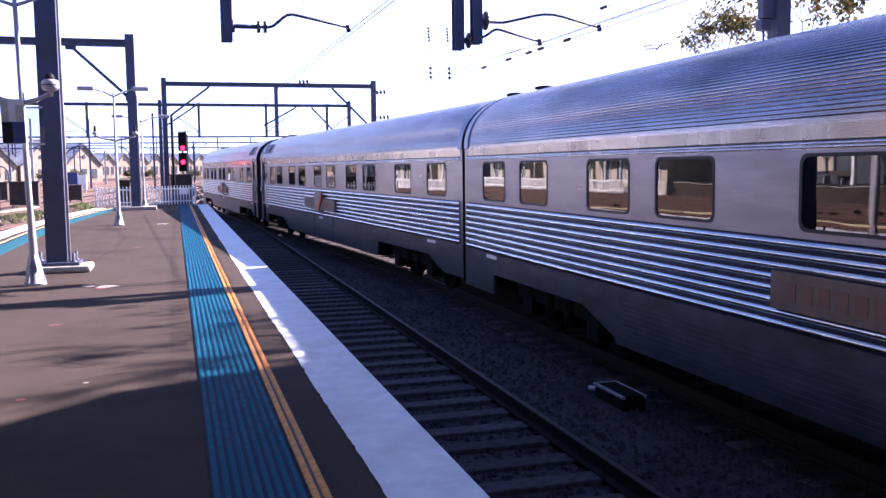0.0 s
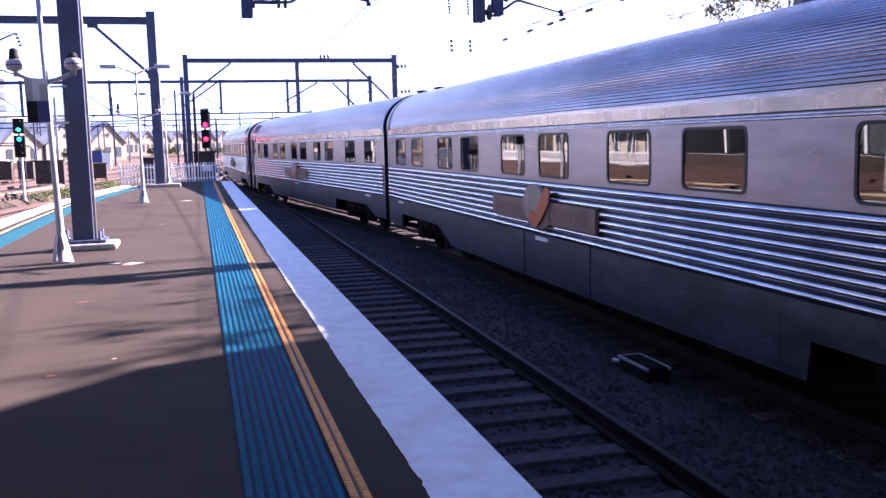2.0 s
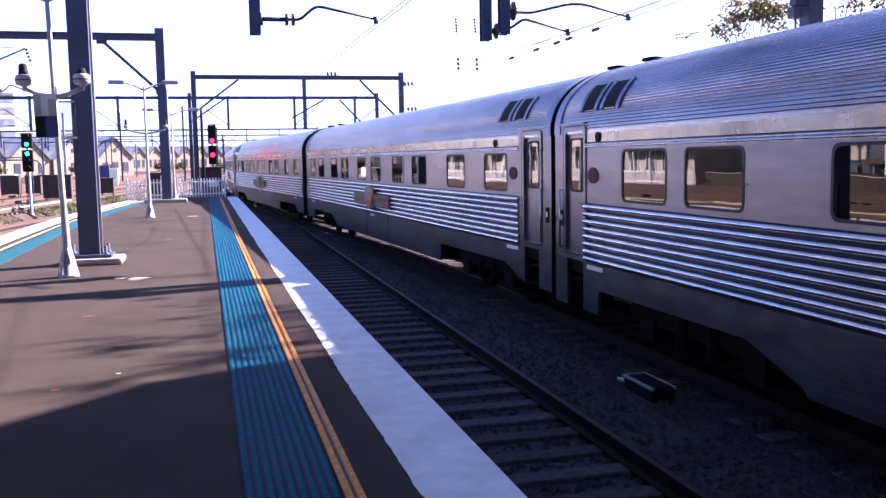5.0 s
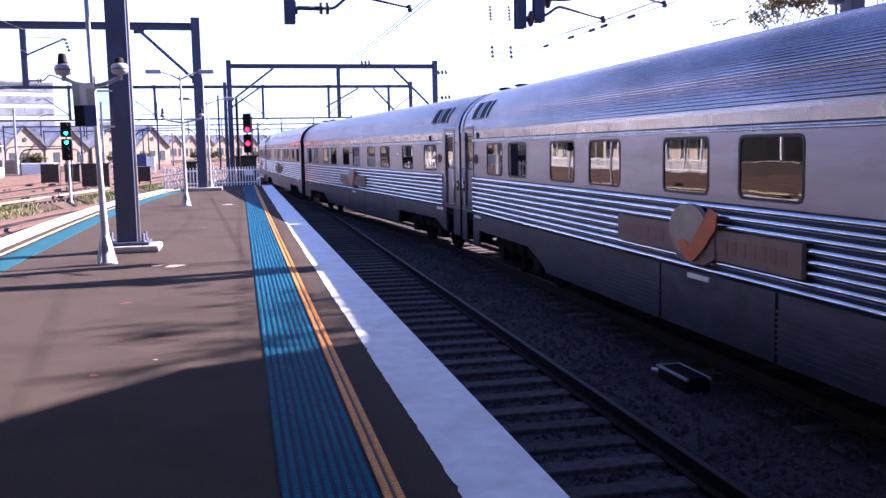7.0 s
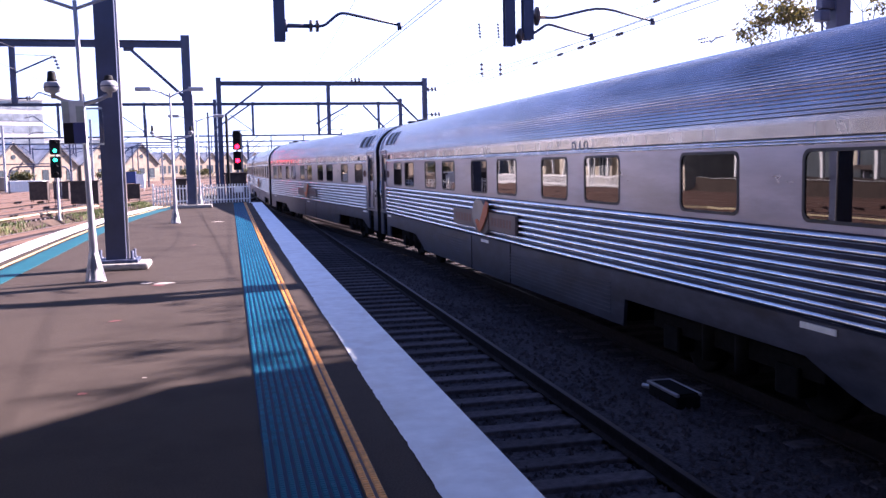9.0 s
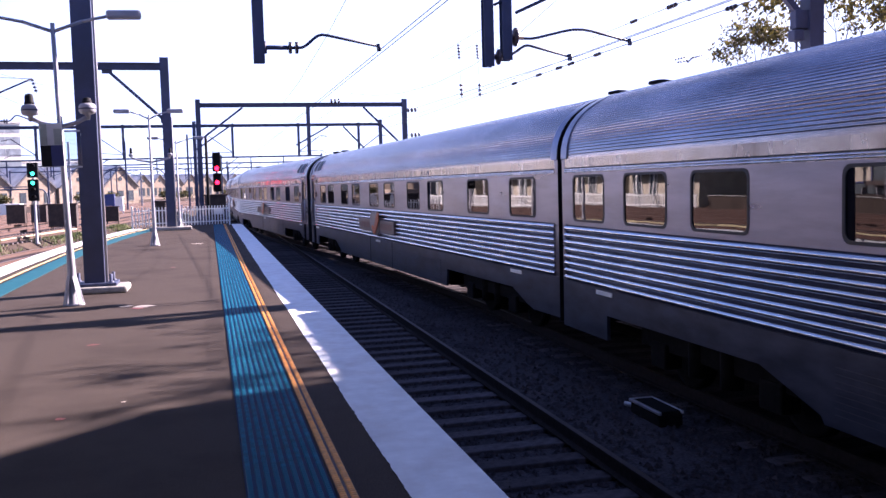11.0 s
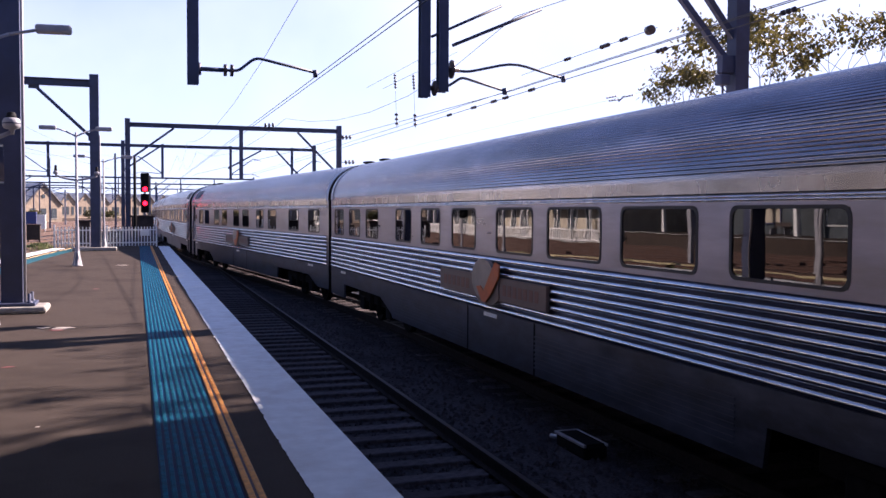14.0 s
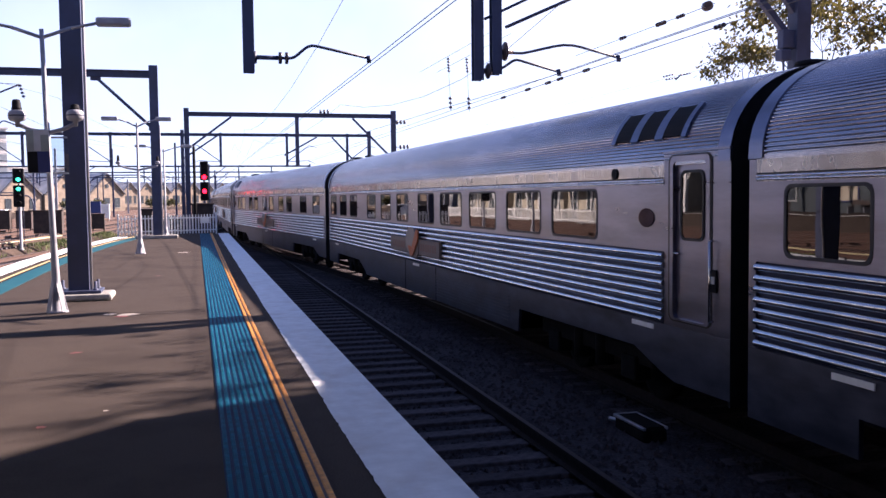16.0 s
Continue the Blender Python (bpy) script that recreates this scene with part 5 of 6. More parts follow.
# ---------------------------------------------------------------- between and beside the tracks
tb = tagged(empty("trackside_box", pose(5.01, 9.74, GROUND + 0.115, 0, 0, 0)), "small dark metal box with a pale rim half sunk in ballast", "box")
bm = bmesh.new()
box(bm, -0.15, 0.15, -0.38, 0.38, 0.0, 0.16, 0.03)
part("body", bm, M_UNDER, tb)
bm = bmesh.new()
box(bm, -0.125, 0.125, -0.35, 0.35, 0.161, 0.178, 0.006)
part("lid", bm, M_UNDER, tb)
for x0, x1, y0, y1 in ((-0.165, -0.128, -0.39, 0.39), (0.128, 0.15, -0.39, 0.39), (-0.126, 0.126, 0.355, 0.39)):
    bm = bmesh.new()
    box(bm, x0, x1, y0, y1, 0.15, 0.185, 0.006)
    part("rim", bm, M_ALU, tb, "pale metal rim")
bm = bmesh.new()
beam(bm, (-0.05, 0.39, 0.08), (-0.12, 0.58, 0.07), 0.06, seg=8)
part("cable_gland", bm, M_ALU, tb)


def cabinet(x, y, w, h, d, m=None, label="dark rusty trackside equipment cabinet on legs"):
    m = m or M_CABINET
    root = tagged(empty("relay_cabinet", Matrix.Translation((x, y, GROUND + LIFT))), label, "cabinet", group="relay cabinets")
    bm = bmesh.new()
    box(bm, -w / 2, w / 2, -d / 2, d / 2, 0.35, 0.35 + h, 0.03)
    part("body", bm, m, root)
    bm = bmesh.new()
    box(bm, -w / 2 - 0.06, w / 2 + 0.06, -d / 2 - 0.06, d / 2 + 0.06, 0.35 + h, 0.42 + h, 0.02)
    part("lid", bm, m, root)
    for sx in (-1, 1):
        for sy in (-1, 1):
            bm = bmesh.new()
            box(bm, sx * w * 0.42 - 0.03, sx * w * 0.42 + 0.03, sy * d * 0.42 - 0.03, sy * d * 0.42 + 0.03, 0, 0.36)
            part("leg", bm, m, root)


cabinet(-14.7, 78.0, 1.35, 1.4, 0.9)
cabinet(-13.2, 79.0, 1.15, 1.35, 0.9)
cabinet(-9.65, 66.7, 1.8, 1.5, 0.9)
cabinet(-7.3, 75.0, 0.95, 1.1, 0.6)
cabinet(-10.6, 117.5, 0.95, 1.65, 0.8, M_WHITE, "white trackside equipment cabinet on legs")
cabinet(-16.5, 163.0, 2.2, 1.9, 1.2, M_SIGNBLUE, "dark blue equipment container in the yard")


def pipe_frame(x, y, w, h):
    """A goalpost of dark tube beside the yard tracks."""
    bm = bmesh.new()
    tube(bm, [(-w / 2, 0, 0), (-w / 2, 0, h), (w / 2, 0, h), (w / 2, 0, 0)], 0.16)
    ob = tagged(part("pipe_frame", bm, M_STEEL), "dark tubular steel frame standing in the yard", "frame", group="yard frames")
    ob.location = (x, y, GROUND)


pipe_frame(-21.0, 112.0, 6.5, 3.6)
pipe_frame(-9.5, 128.0, 8.0, 6.2)
pipe_frame(-30.0, 150.0, 9.0, 4.2)


def container(x, y, w, h, d, m, label):
    root = tagged(empty("yard_container", Matrix.Translation((x, y, GROUND + LIFT))), label, "container", group="yard containers")
    bm = bmesh.new()
    box(bm, -w / 2, w / 2, -d / 2, d / 2, 0.1, h, 0.04)
    body = part("body", bm, m, root)
    for k in range(int(w / 0.5)):
        bm = bmesh.new()
        box(bm, -w / 2 + 0.2 + 0.5 * k, -w / 2 + 0.32 + 0.5 * k, -d / 2 - 0.05, -d / 2 + 0.01, 0.2, h - 0.1)
        part("rib", bm, m, body)
    bm = bmesh.new()
    box(bm, -w / 2 + 0.1, w / 2 - 0.1, -d / 2 + 0.1, d / 2 - 0.1, 0, 0.1)
    part("skid", bm, M_CABINET, root)


container(-25.0, 125.0, 4.2, 1.5, 2.0, M_WHITE, "low white ribbed container in the yard")
container(-33.0, 140.0, 5.0, 1.9, 2.2, M_BUFF, "low buff ribbed container in the yard")


def hut(x, y, w, h, label):
    root = tagged(empty("relay_hut", Matrix.Translation((x, y, GROUND))), label, "hut", group="relay huts")
    bm = bmesh.new()
    box(bm, -w / 2, w / 2, -0.5, 0.5, 0, h, 0.02)
    part("body", bm, M_CABINET, root)
    bm = bmesh.new()
    box(bm, -w / 2 - 0.08, w / 2 + 0.08, -0.58, 0.58, h, h + 0.1, 0.02)
    part("roof", bm, M_CABINET, root)
    bm = bmesh.new()
    box(bm, -w * 0.3, w * 0.3, -0.53, -0.5, 0.1, h * 0.85)
    part("door", bm, M_CABINET, root)


hut(0.3, 48.6, 1.05, 2.65, "dark brown relay hut behind the fence")
hut(-2.4, 48.6, 0.5, 2.4, "narrow dark relay hut behind the fence")
bm = bmesh.new()
lathe(bm, [(0.07, GROUND), (0.07, 4.1), (0.03, 4.15)], (-0.05, 46.3, 0), 10)
tagged(part("signal_pole", bm, M_BLACK), "thin black pole beside the signal", "pole")
bm = bmesh.new()
for a, b in (((-14.2, -12.0), (-13.6, 14.0)), ((-13.6, 14.0), (-13.0, 39.0)), ((-13.0, 39.0), (-11.2, 47.0)), ((-11.2, 47.0), (-8.6, 64.6))):
    beam(bm, (a[0], a[1], GROUND + LIFT + 0.25), (b[0], b[1], GROUND + LIFT + 0.25), 0.12, seg=10)
    for k in range(5):
        px, py = a[0] + (b[0] - a[0]) * k / 5, a[1] + (b[1] - a[1]) * k / 5
        beam(bm, (px, py, GROUND + LIFT), (px, py, GROUND + LIFT + 0.25), 0.06, seg=6)
tagged(part("cable_pipe", bm, M_PIPE), "pale yellow pipe on short legs beside the tracks", "pipe")


# ---------------------------------------------------------------- distance
def workshop(x, y, w, h, depth, turn, rise=0.5):
    root = tagged(empty("workshop", pose(x, y, GROUND, 0, 0, turn)), "old buff brick workshop bay with a steep gable", "workshop", group="gabled brick workshops")
    bm = bmesh.new()
    g = h + w * rise
    out = [(-w / 2, 0), (w / 2, 0), (w / 2, h), (0, g), (-w / 2, h)]
    a = [bm.verts.new((px, 0, pz)) for px, pz in out]
    b = [bm.verts.new((px, depth, pz)) for px, pz in out]
    bm.faces.new(a)
    bm.faces.new(b[::-1])
    for k in (0, 1, 4):
        bm.faces.new((a[k], b[k], b[(k + 1) % 5], a[(k + 1) % 5]))
    bmesh.ops.recalc_face_normals(bm, faces=bm.faces)
    part("wall", bm, M_BUFF, root)
    n = Vector((rise * 2, 0, 1)).normalized()
    bm = bmesh.new()
    for s in (-1, 1):
        beam(bm, (s * w / 4, -0.15, h + w * rise / 2 + 0.1), (s * w / 4, depth, h + w * rise / 2 + 0.1), math.hypot(w / 2, w * rise), 0.2, up=(s * n.x, 0, n.z))
    part("roof", bm, M_ROOFTIN, root, "pale weathered tin roof")
    for s in (-1, 1):
        bm = bmesh.new()
        beam(bm, (s * w / 2, -0.3, h - 0.05), (0, -0.3, g - 0.05), 0.34, 0.3, up=(0, 1, 0))
        part("barge_board", bm, M_SLATE, root, "dark weathered barge board")
    for k in range(3):
        px = (k - 1) * w * 0.28
        bm = bmesh.new()
        box(bm, px - w * 0.07, px + w * 0.07, -0.08, 0.02, h * 0.25, h * 0.8)
        win = part("window", bm, M_WINDOWDARK, root)
        bm = bmesh.new()
        box(bm, px - w * 0.09, px + w * 0.09, -0.16, -0.08, h * 0.22, h * 0.25)
        part("sill", bm, M_CONC, win)
    bm = bmesh.new()
    lathe(bm, [(0.5, -0.1), (0.5, 0.02)], (0, 0, h + w * rise * 0.4), 14, "y")
    part("round_window", bm, M_WINDOWDARK, root)


for x, y in ((-52.4, 208.0), (-45.4, 215.0), (-37.8, 222.0), (-29.4, 229.0), (-20.8, 236.0)):
    workshop(x, y, 10.4, 4.3, 30, 42, 0.48)
for k in range(12):
    workshop(-37 + 6.0 * k, 372 + 4.7 * k, 7.62, 5.6, 30, 38, 0.55)
bm = bmesh.new()
tagged(part("boundary_wall", box(bm, -160, 140, 470, 471, GROUND, 5), M_BRICK), "long far brick wall", "wall", kind="structure")


def office(x, y, w, d, storeys, turn=0.0):
    root = tagged(empty("office_building", pose(x, y, GROUND, 0, 0, turn)), "pale office block with bands of windows", "building")
    bm = bmesh.new()
    box(bm, -w / 2, w / 2, 0, d, 0, storeys * 3.4)
    part("wall", bm, M_OFFICE, root)
    for k in range(storeys):
        for j in range(6):
            bm = bmesh.new()
            x0 = -w / 2 + w * j / 6 + 0.1
            box(bm, x0, x0 + w / 6 - 0.2, -0.1, 0.05, k * 3.4 + 0.8, k * 3.4 + 2.9)
            part("window", bm, M_FARGLASS, root)
    bm = bmesh.new()
    box(bm, -w / 2 - 0.5, w / 2 + 0.5, -0.5, d, storeys * 3.4, storeys * 3.4 + 0.5)
    part("roof", bm, M_ROOFTIN, root)


office(-64, 285, 26, 24, 7, 30)
office(-52, 330, 30, 20, 4, 40)

# unseen roof over the platform and camera, added to cut the sky light
bm = bmesh.new()
box(bm, -7.4, 1.6, -40, 10.6, 4.4, 4.65)
tagged(part("platform_canopy", bm, M_SOFFIT), "unseen dark roof added to cut sky light on the platform", "canopy", kind="structure")
for k in range(3):
    bm = bmesh.new()
    box(bm, -4.2, -3.95, -1.2 - 9 * k, -0.95 - 9 * k, 0, 4.4)
    tagged(part("canopy_post", bm, M_STEEL), "plain steel post of the unseen canopy", "post", kind="structure")
# unseen block under the roof, added to stop light from behind the camera
bm = bmesh.new()
box(bm, -3.4, 0.1, -34, -2.5, 0, 4.4)
tagged(part("platform_rooms", bm, M_BRICK), "unseen brick block added to stop light from behind", "building", kind="structure")
# unseen wall closing the rear, added to hold back sky light
bm = bmesh.new()
box(bm, -40, 12.9, -42, -41, GROUND, 11)
tagged(part("wall_concourse", bm, M_BRICK), "unseen brick wall added to darken the near platform", "wall", kind="structure")

# a covered platform across the yard, mirrored in the coach windows
sh = tagged(empty("yard_shelter"), "pale covered platform across the yard", "shelter")
bm = bmesh.new()
box(bm, -32, -26, -30, 62, GROUND + LIFT, 0.2)
part("base", bm, M_ASPHALT, sh)
bm = bmesh.new()
box(bm, -32.5, -29.4, -30, 62, 4.2, 4.5)
part("roof", bm, M_LAMPGREY, sh, "grey roof")
bm = bmesh.new()
box(bm, -31.6, -31.4, -30, 58, 0.2, 4.2)
part("back_wall", bm, M_SHED, sh, "weathered grey-green back wall")
for k in range(3):
    cot = tagged(empty("yard_building", Matrix.Translation((-27.5 - 0.8 * (k % 2), 66 + 15 * k, GROUND + LIFT))), "cream painted yard building with dark windows", "building", group="cream yard buildings")
    bm = bmesh.new()
    box(bm, -9, 0, 0, 12.5, 0, 5.2 + 0.6 * k)
    part("wall", bm, M_CREAM, cot)
    bm = bmesh.new()
    box(bm, -9.3, 0.2, -0.2, 12.7, 5.2 + 0.6 * k, 5.5 + 0.6 * k)
    part("roof", bm, M_ROOFTIN, cot)
    for j in range(4):
        y = 1.0 + 3.0 * j
        z0 = 0.1 if j % 2 else 1.2
        bm = bmesh.new()
        box(bm, -0.05, 0.04, y, y + 1.3, z0, 3.2)
        win = part("door" if j % 2 else "window", bm, M_WINDOWDARK, cot)
        bm = bmesh.new()
        for a, b in ((y - 0.12, y), (y + 0.6, y + 0.7), (y + 1.3, y + 1.42)):
            box(bm, 0.0, 0.09, a, b, z0, 3.2)
        box(bm, 0.0, 0.09, y - 0.12, y + 1.42, 3.2, 3.34)
        part("frame", bm, M_WHITE, win)
    bm = bmesh.new()
    box(bm, 0.2, 2.4, 0, 12.5, 3.5, 3.62)
    part("awning", bm, M_ROOFTIN, cot)
    for j in range(5):
        bm = bmesh.new()
        box(bm, 2.2, 2.34, 0.2 + 3 * j, 0.34 + 3 * j, 0, 3.5)
        part("verandah_post", bm, M_WHITE, cot)
for k in range(19):
    y = -28 + 5 * k
    bm = bmesh.new()
    box(bm, -29.7, -29.45, y, y + 0.25, 0.2, 4.2)
    post = part("post", bm, M_WHITE, sh)
    bm = bmesh.new()
    for sy in (-1, 1):
        beam(bm, (-29.58, y + 0.12, 2.6), (-29.58, y + 0.12 + sy * 1.5, 4.15), 0.1, 0.1, up=(1, 0, 0))
    part("strut", bm, M_WHITE, post)
bm = bmesh.new()
box(bm, -26.25, -25.9, -30, 62, 0.2, 0.212)
part("edge_line", bm, M_WHITE, sh, "white painted edge line")
for k in range(14):
    y = -26 + 6.4 * k
    bm = bmesh.new()
    box(bm, -31.38, -31.3, y, y + 2.1, 0.9, 2.6, 0.02)
    pn = part("wall_panel", bm, M_SIGNPALE if k % 3 else M_SIGNBLUE, sh, "framed wall panel")
    bm = bmesh.new()
    box(bm, -31.31, -31.28, y + 0.1, y + 2.0, 1.0, 2.5)
    part("sheet", bm, M_WINDOWDARK if k % 2 else M_CREAM, pn)
for k in range(9):
    y = -22 + 9 * k
    bench = tagged(empty("platform_bench", Matrix.Translation((-30.6, y, 0.2))), "slatted wooden bench on the covered platform", "bench", group="benches across the yard")
    bm = bmesh.new()
    for q in range(3):
        box(bm, -0.22 + 0.15 * q, -0.1 + 0.15 * q, -0.9, 0.9, 0.43, 0.46)
    part("seat", bm, M_CABINET, bench)
    bm = bmesh.new()
    box(bm, -0.28, -0.25, -0.9, 0.9, 0.55, 0.85)
    part("backrest", bm, M_CABINET, bench)
    for sy in (-0.75, 0.75):
        bm = bmesh.new()
        box(bm, -0.24, 0.2, sy - 0.03, sy + 0.03, 0, 0.43)
        part("leg", bm, M_LAMPGREY, bench)
# picket railing and verandah before the cream buildings
yf = tagged(empty("yard_railing"), "white picket railing before the cream yard buildings", "fence")
for k in range(150):
    bm = bmesh.new()
    box(bm, -25.04, -24.98, 62 + 0.3 * k, 62.1 + 0.3 * k, GROUND + LIFT, 0.35)
    part("picket", bm, M_WHITE, yf)
for z in (-0.6, 0.2):
    bm = bmesh.new()
    box(bm, -24.975, -24.94, 62, 107, z, z + 0.08)
    part("rail", bm, M_WHITE, yf)

for k in range(5):
    ym = tagged(empty("yard_mast", Matrix.Translation((-15.5 - 0.6 * (k % 2), 6 + 8 * k, GROUND + LIFT))), "slim steel mast in the yard", "mast", group="yard masts")
    bm = bmesh.new()
    beam(bm, (0, 0, 0), (0, 0, 7.0), 0.22, 0.22, up=(0, 1, 0))
    part("post", bm, M_LAMPGREY, ym)
    bm = bmesh.new()
    beam(bm, (0, 0, 5.4), (2.2, 0, 6.2), 0.07, seg=8)
    part("bracket_arm", bm, M_STEEL, ym)

for k in range(16):
    px, py = -46 + 2.9 * k + 1.3 * (k % 3), 95 + 23 * (k % 5) + 2 * k
    ym = tagged(empty("yard_mast", Matrix.Translation((px, py, GROUND))), "slim steel mast in the yard", "mast", group="yard masts")
    bm = bmesh.new()
    beam(bm, (0, 0, 0), (0, 0, 6.4 + 1.3 * (k % 4)), 0.24, 0.24, up=(0, 1, 0))
    part("post", bm, M_STEEL if k % 2 else M_LAMPGREY, ym)
    bm = bmesh.new()
    beam(bm, (0, 0, 5.6), (1.9 if k % 3 else -1.9, 0, 6.2), 0.09, seg=8)
    part("bracket_arm", bm, M_STEEL, ym)

# unseen tall block added behind the covered platform, mirrored to darken the coach sides
shed = tagged(empty("carriage_shed", Matrix.Translation((-34.0, -32.0, GROUND + LIFT))), "unseen tall blue-grey block added to darken the coach sides", "shed")
bm = bmesh.new()
box(bm, -14, 0, 0, 92, 0, 17.0)
part("wall", bm, M_SHED, shed)
bm = bmesh.new()
box(bm, -14.4, 0.4, -0.4, 92.4, 17.0, 17.4)
part("roof", bm, M_ROOFTIN, shed)
for k in range(9):
    bm = bmesh.new()
    box(bm, -0.05, 0.06, 3 + 10 * k, 8 + 10 * k, 0, 5.6)
    part("door", bm, M_CABINET, shed, "dark sliding door")

# unseen block beyond the tracks, shaped to throw the shadow over the near platform
bm = bmesh.new()
plate(bm, [(-40, GROUND), (11.4, GROUND), (11.4, 7.9), (10.69, 8.48), (7.4, 11.0), (-40, 11.0)], 13.0, 26.0)
tagged(part("station_building", bm, M_BRICK), "unseen brick block shaped to shade the near platform", "building", kind="structure")


# ---------------------------------------------------------------- trees
def tree(x, y, height, seed, label, trunk=0.5, limbs=4, reach=2.4, clumps=3, leaves=46, leaf=0.11, spread=0.34, lean=(0.04, 0.02), thick=0.011, gaps=0.25):
    """A tapered trunk, forking limbs, and leaves in loose clumps round the twigs, with gaps between."""
    rng = random.Random(seed)
    root = tagged(empty("tree", Matrix.Translation((x, y, GROUND))), label, "tree", group="trees beyond the tracks")
    bm = bmesh.new()
    tips = []

    def limb(p, d, length, r, depth):
        seg = 6 if depth < 2 else 4
        bends = 3
        a = d.orthogonal().normalized()
        ring0 = [bm.verts.new(p + (a * math.cos(k * math.tau / seg) + d.cross(a) * math.sin(k * math.tau / seg)) * r) for k in range(seg)]
        for j in range(bends):
            d = (d + Vector((rng.gauss(0, 0.13), rng.gauss(0, 0.13), rng.gauss(0.04, 0.08)))).normalized()
            p = p + d * length / bends
            r *= 0.82
            a = (a - d * a.dot(d)).normalized()
            c = d.cross(a)
            ring1 = [bm.verts.new(p + (a * math.cos(k * math.tau / seg) + c * math.sin(k * math.tau / seg)) * r) for k in range(seg)]
            for k in range(seg):
                bm.faces.new((ring0[k], ring0[(k + 1) % seg], ring1[(k + 1) % seg], ring1[k])).smooth = True
            ring0 = ring1
            if depth >= 2 and j == bends - 1:
                tips.append(p.copy())
        if depth >= 3:
            return
        for k in range(limbs if depth == 0 else clumps):
            turn = k * math.tau / 3 + rng.uniform(-0.5, 0.5)
            out = Vector((math.cos(turn), math.sin(turn), rng.uniform(0.15, 0.9)))
            limb(p, (d * 0.55 + out * 0.8).normalized(), (reach if depth == 0 else length * rng.uniform(0.5, 0.75)), r * 0.72, depth + 1)

    limb(Vector((0, 0, 0)), Vector((*lean, 1)).normalized(), height * trunk, height * thick, 0)
    part("trunk", bm, M_BARK, root, "bare brown trunk and limbs")
    verts, faces = [], []
    for p in tips:
        if rng.random() < gaps:
            continue
        flat = rng.uniform(0.5, 0.8)
        for k in range(int(leaves * rng.uniform(0.4, 1.4))):
            c = p + Vector((rng.gauss(0, 1), rng.gauss(0, 1), rng.gauss(0, flat))) * spread * rng.uniform(0.5, 1.0)
            size = leaf * rng.uniform(0.6, 1.3)
            n = Vector((rng.gauss(0, 1), rng.gauss(0, 1), rng.gauss(0, 1) + 0.4)).normalized()
            a = n.orthogonal().normalized()
            b = n.cross(a)
            i = len(verts)
            verts += [c - a * size, c + b * size * 0.42, c + a * size, c - b * size * 0.42]
            faces.append((i, i + 1, i + 2, i + 3))
    me = bpy.data.meshes.new("crown")
    me.from_pydata(verts, [], faces)
    me.materials.append(M_LEAF)
    cr = new("crown", me)
    cr.parent = root
    tagged(cr, "thin yellow-green crown of small leaves", kind="stuff")
    return root


TREE_LABEL = "slender tree with thin yellow-green leaves beyond the railway"
# the first three stand out of view, placed to dapple the platform
tree(18.6, 12.6, 13.0, 3, TREE_LABEL, 0.52, 7, 3.2, 4, 20, 0.12, 0.27, gaps=0.28)
tree(22.6, 13.6, 14.5, 4, TREE_LABEL, 0.55, 7, 3.4, 4, 20, 0.12, 0.27, gaps=0.28)
tree(20.4, 14.6, 13.5, 11, TREE_LABEL, 0.54, 7, 3.0, 4, 20, 0.12, 0.27, gaps=0.28)
tree(22.6, 33.5, 10.8, 8, TREE_LABEL, 0.72, 6, 1.25, 3, 48, 0.105, 0.28, (-0.04, 0.02), 0.007, 0.2)
tree(22.8, 28.0, 10.4, 5, TREE_LABEL, 0.62, 6, 2.1, 3, 50, 0.115, 0.30, (-0.05, 0.02), 0.008, 0.3)
tree(26.0, 28.5, 10.6, 6, TREE_LABEL, 0.6, 6, 2.3, 3, 50, 0.115, 0.30, (0.0, 0.02), 0.008, 0.3)
for k in (0, 2, 3, 5, 6, 8):
    tree(-34 + 4.6 * k + 0.9 * (k % 3), 165 + 11 * k, 2.6 + 0.5 * (k % 2), 20 + k, "low bushy green shrub beside the yard", 0.12, 5, 1.3, 3, 40, 0.22, 0.5, thick=0.03)


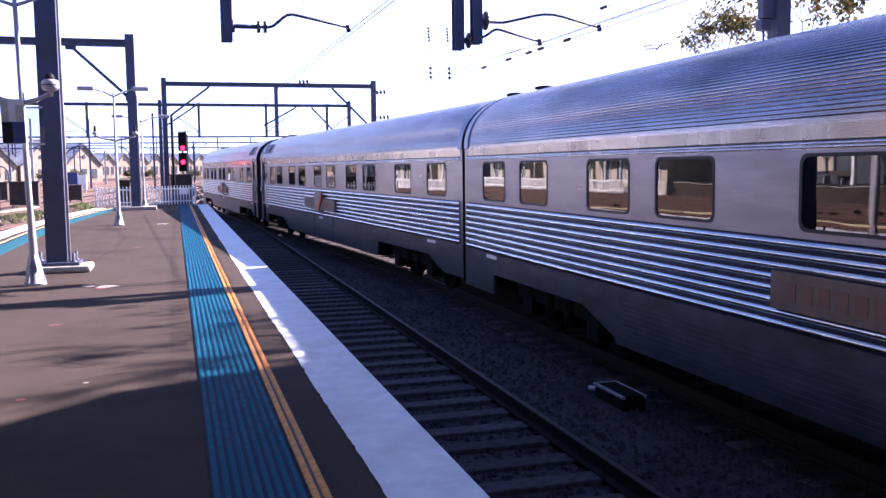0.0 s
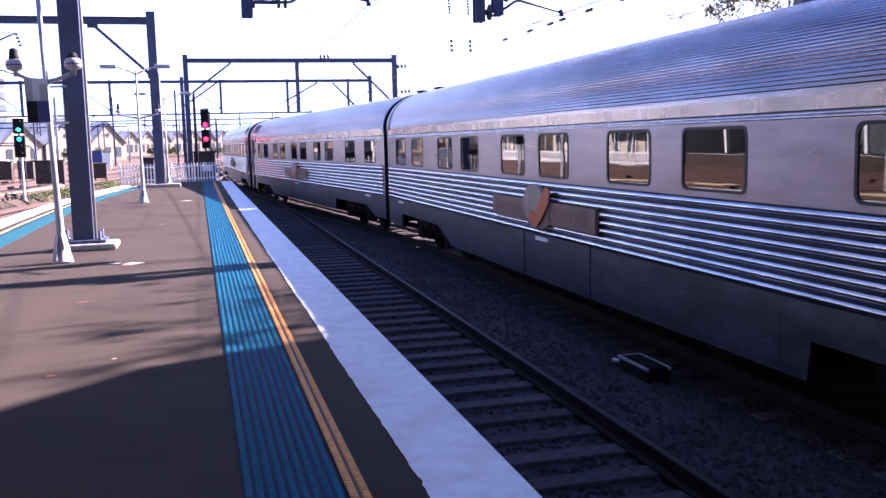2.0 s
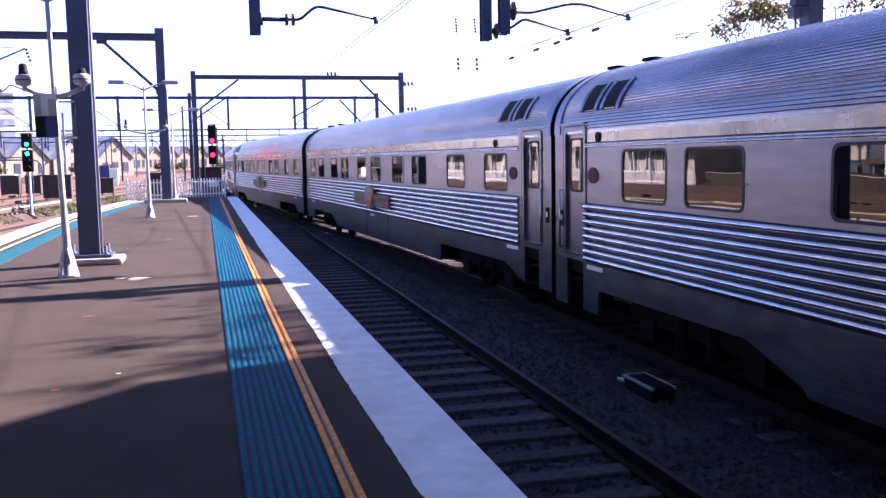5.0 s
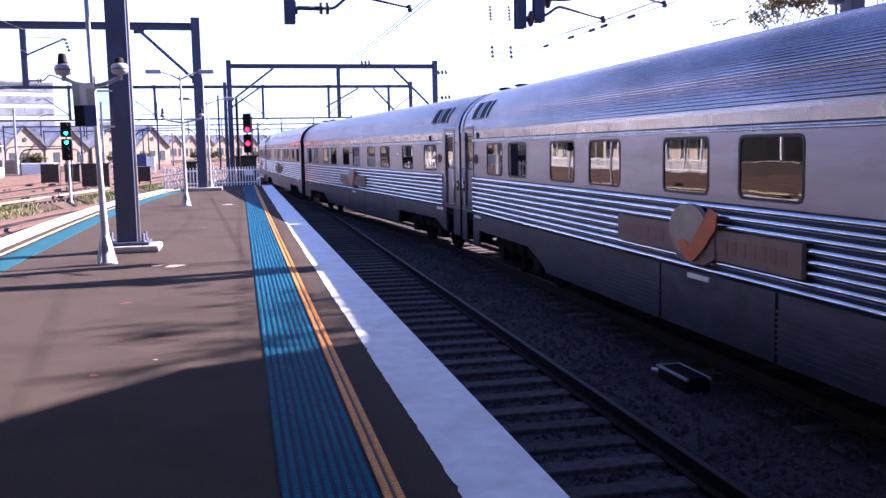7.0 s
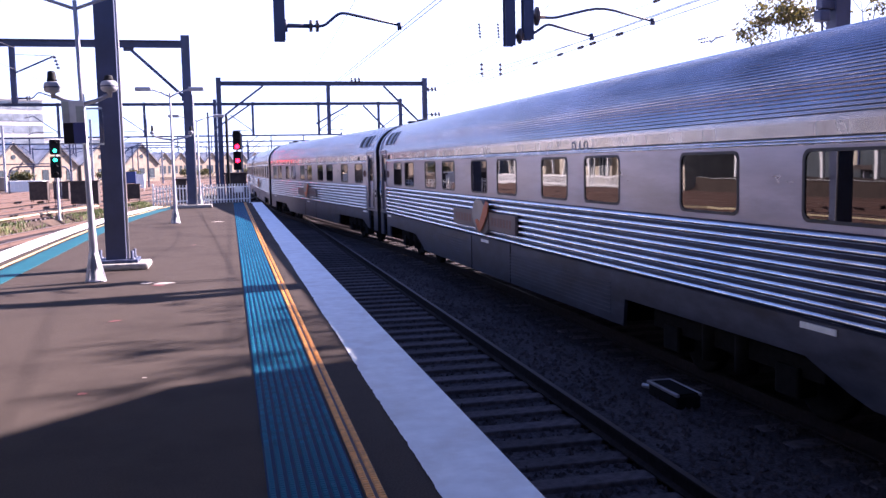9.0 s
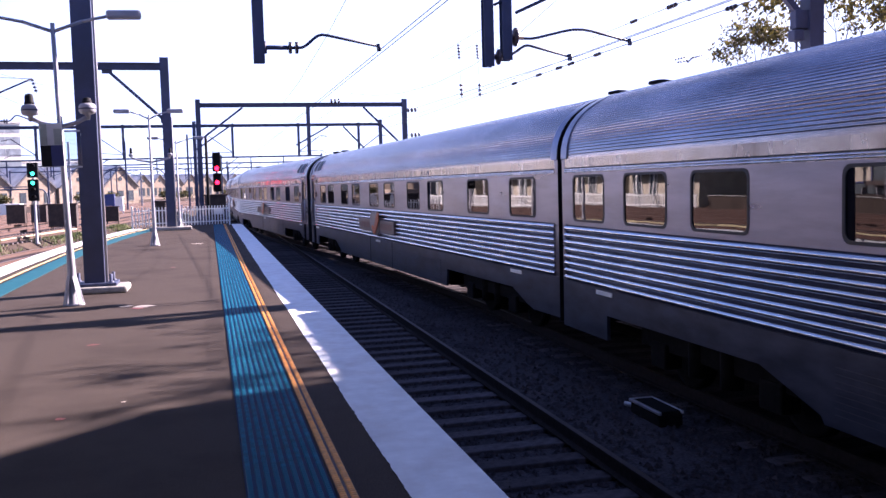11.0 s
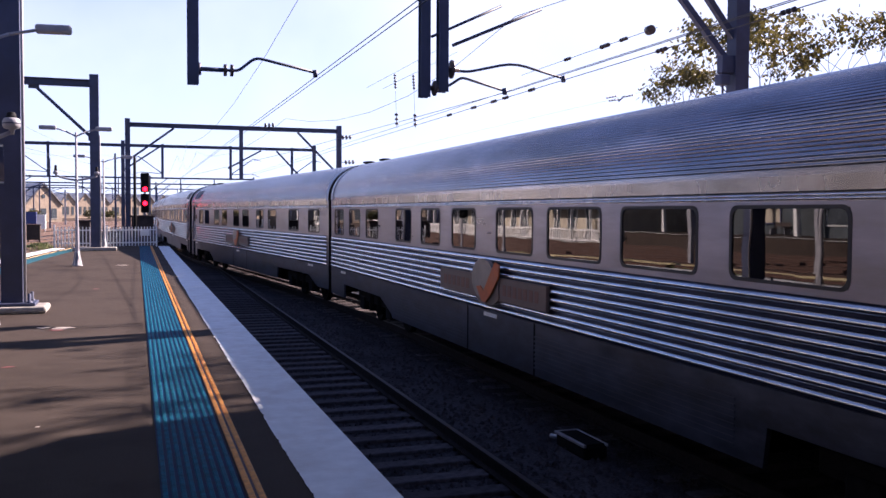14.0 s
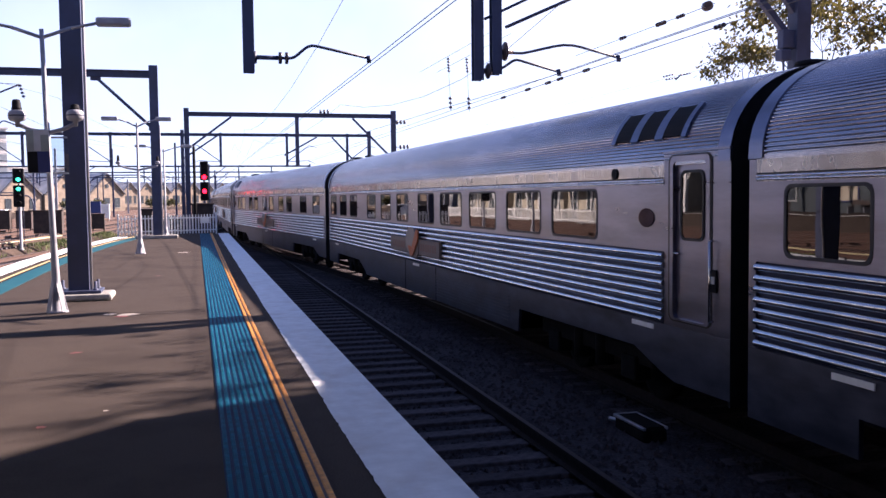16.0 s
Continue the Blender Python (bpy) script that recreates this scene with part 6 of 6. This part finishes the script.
# ---------------------------------------------------------------- marks and small things
def mark(x, y, r, m, name, label, seed):
    rng = random.Random(seed)
    bm = bmesh.new()
    n = 14
    v = [bm.verts.new((x + r * rng.uniform(0.5, 1.1) * math.cos(k * math.tau / n), y + 0.9 * r * rng.uniform(0.5, 1.1) * math.sin(k * math.tau / n), 0.005)) for k in range(n)]
    bm.faces.new(v)
    tagged(part(name, bm, m), label, "mark", kind="structure")


for i, (x, y, r) in enumerate(((-0.95, 13.4, 0.16), (-1.2, 13.5, 0.12), (-0.4, 28.5, 0.2), (-0.7, 7.3, 0.025))):
    mark(x, y, r, M_PATCH_PALE, "pale_mark", "pale paint mark on the asphalt", i)
for i, (x, y, r) in enumerate(((-1.02, 13.2, 0.1), (-1.25, 10.2, 0.07), (-1.1, 6.9, 0.05), (-0.8, 20.0, 0.08))):
    mark(x, y, r, M_PATCH_RED, "red_mark", "faded red spray paint mark", 10 + i)


# rough grass on the bank
verts, faces = [], []
rng_g = random.Random(9)
bank = left_track_x(1)
for k in range(9000):
    y = rng_g.uniform(30, 75)
    if math.sin(y * 0.45) + rng_g.uniform(-0.8, 0.8) < -0.2:
        continue
    u = rng_g.random()
    x = bank(y) - 1.8 - u * 2.4
    z = GROUND + LIFT * min(1.0, max(0.0, (bank(y) - 1.75 - x) / 0.75))
    s, a = rng_g.uniform(0.08, 0.26), rng_g.uniform(0, math.tau)
    i = len(verts)
    c, d = math.cos(a) * 0.03, math.sin(a) * 0.03
    verts += [(x - c, y - d, z), (x + c, y + d, z), (x + rng_g.uniform(-0.1, 0.1), y + rng_g.uniform(-0.1, 0.1), z + s)]
    faces.append((i, i + 1, i + 2))
me = bpy.data.meshes.new("grass")
me.from_pydata(verts, [], faces)
me.materials.append(M_GRASS)
tagged(new("grass", me), "rough green grass on the bank", "grass", kind="stuff")


# ---------------------------------------------------------------- movement
def motions():
    """The train runs away along its track, its wheels turn."""
    for car, front in TRAIN:
        walk(car, [(k * 0.5, car_pose(front, k * 0.5)) for k in range(33)])
        for ws, y in wheels_of(car):
            rows = []
            for k in range(108):
                t = min(k * 0.15, 16.0)
                rows.append((t, Matrix.Translation((0, y, 0.46)) @ Matrix.Rotation(-gone(t) / 0.46, 4, "X")))
            walk(ws, rows)


motions()
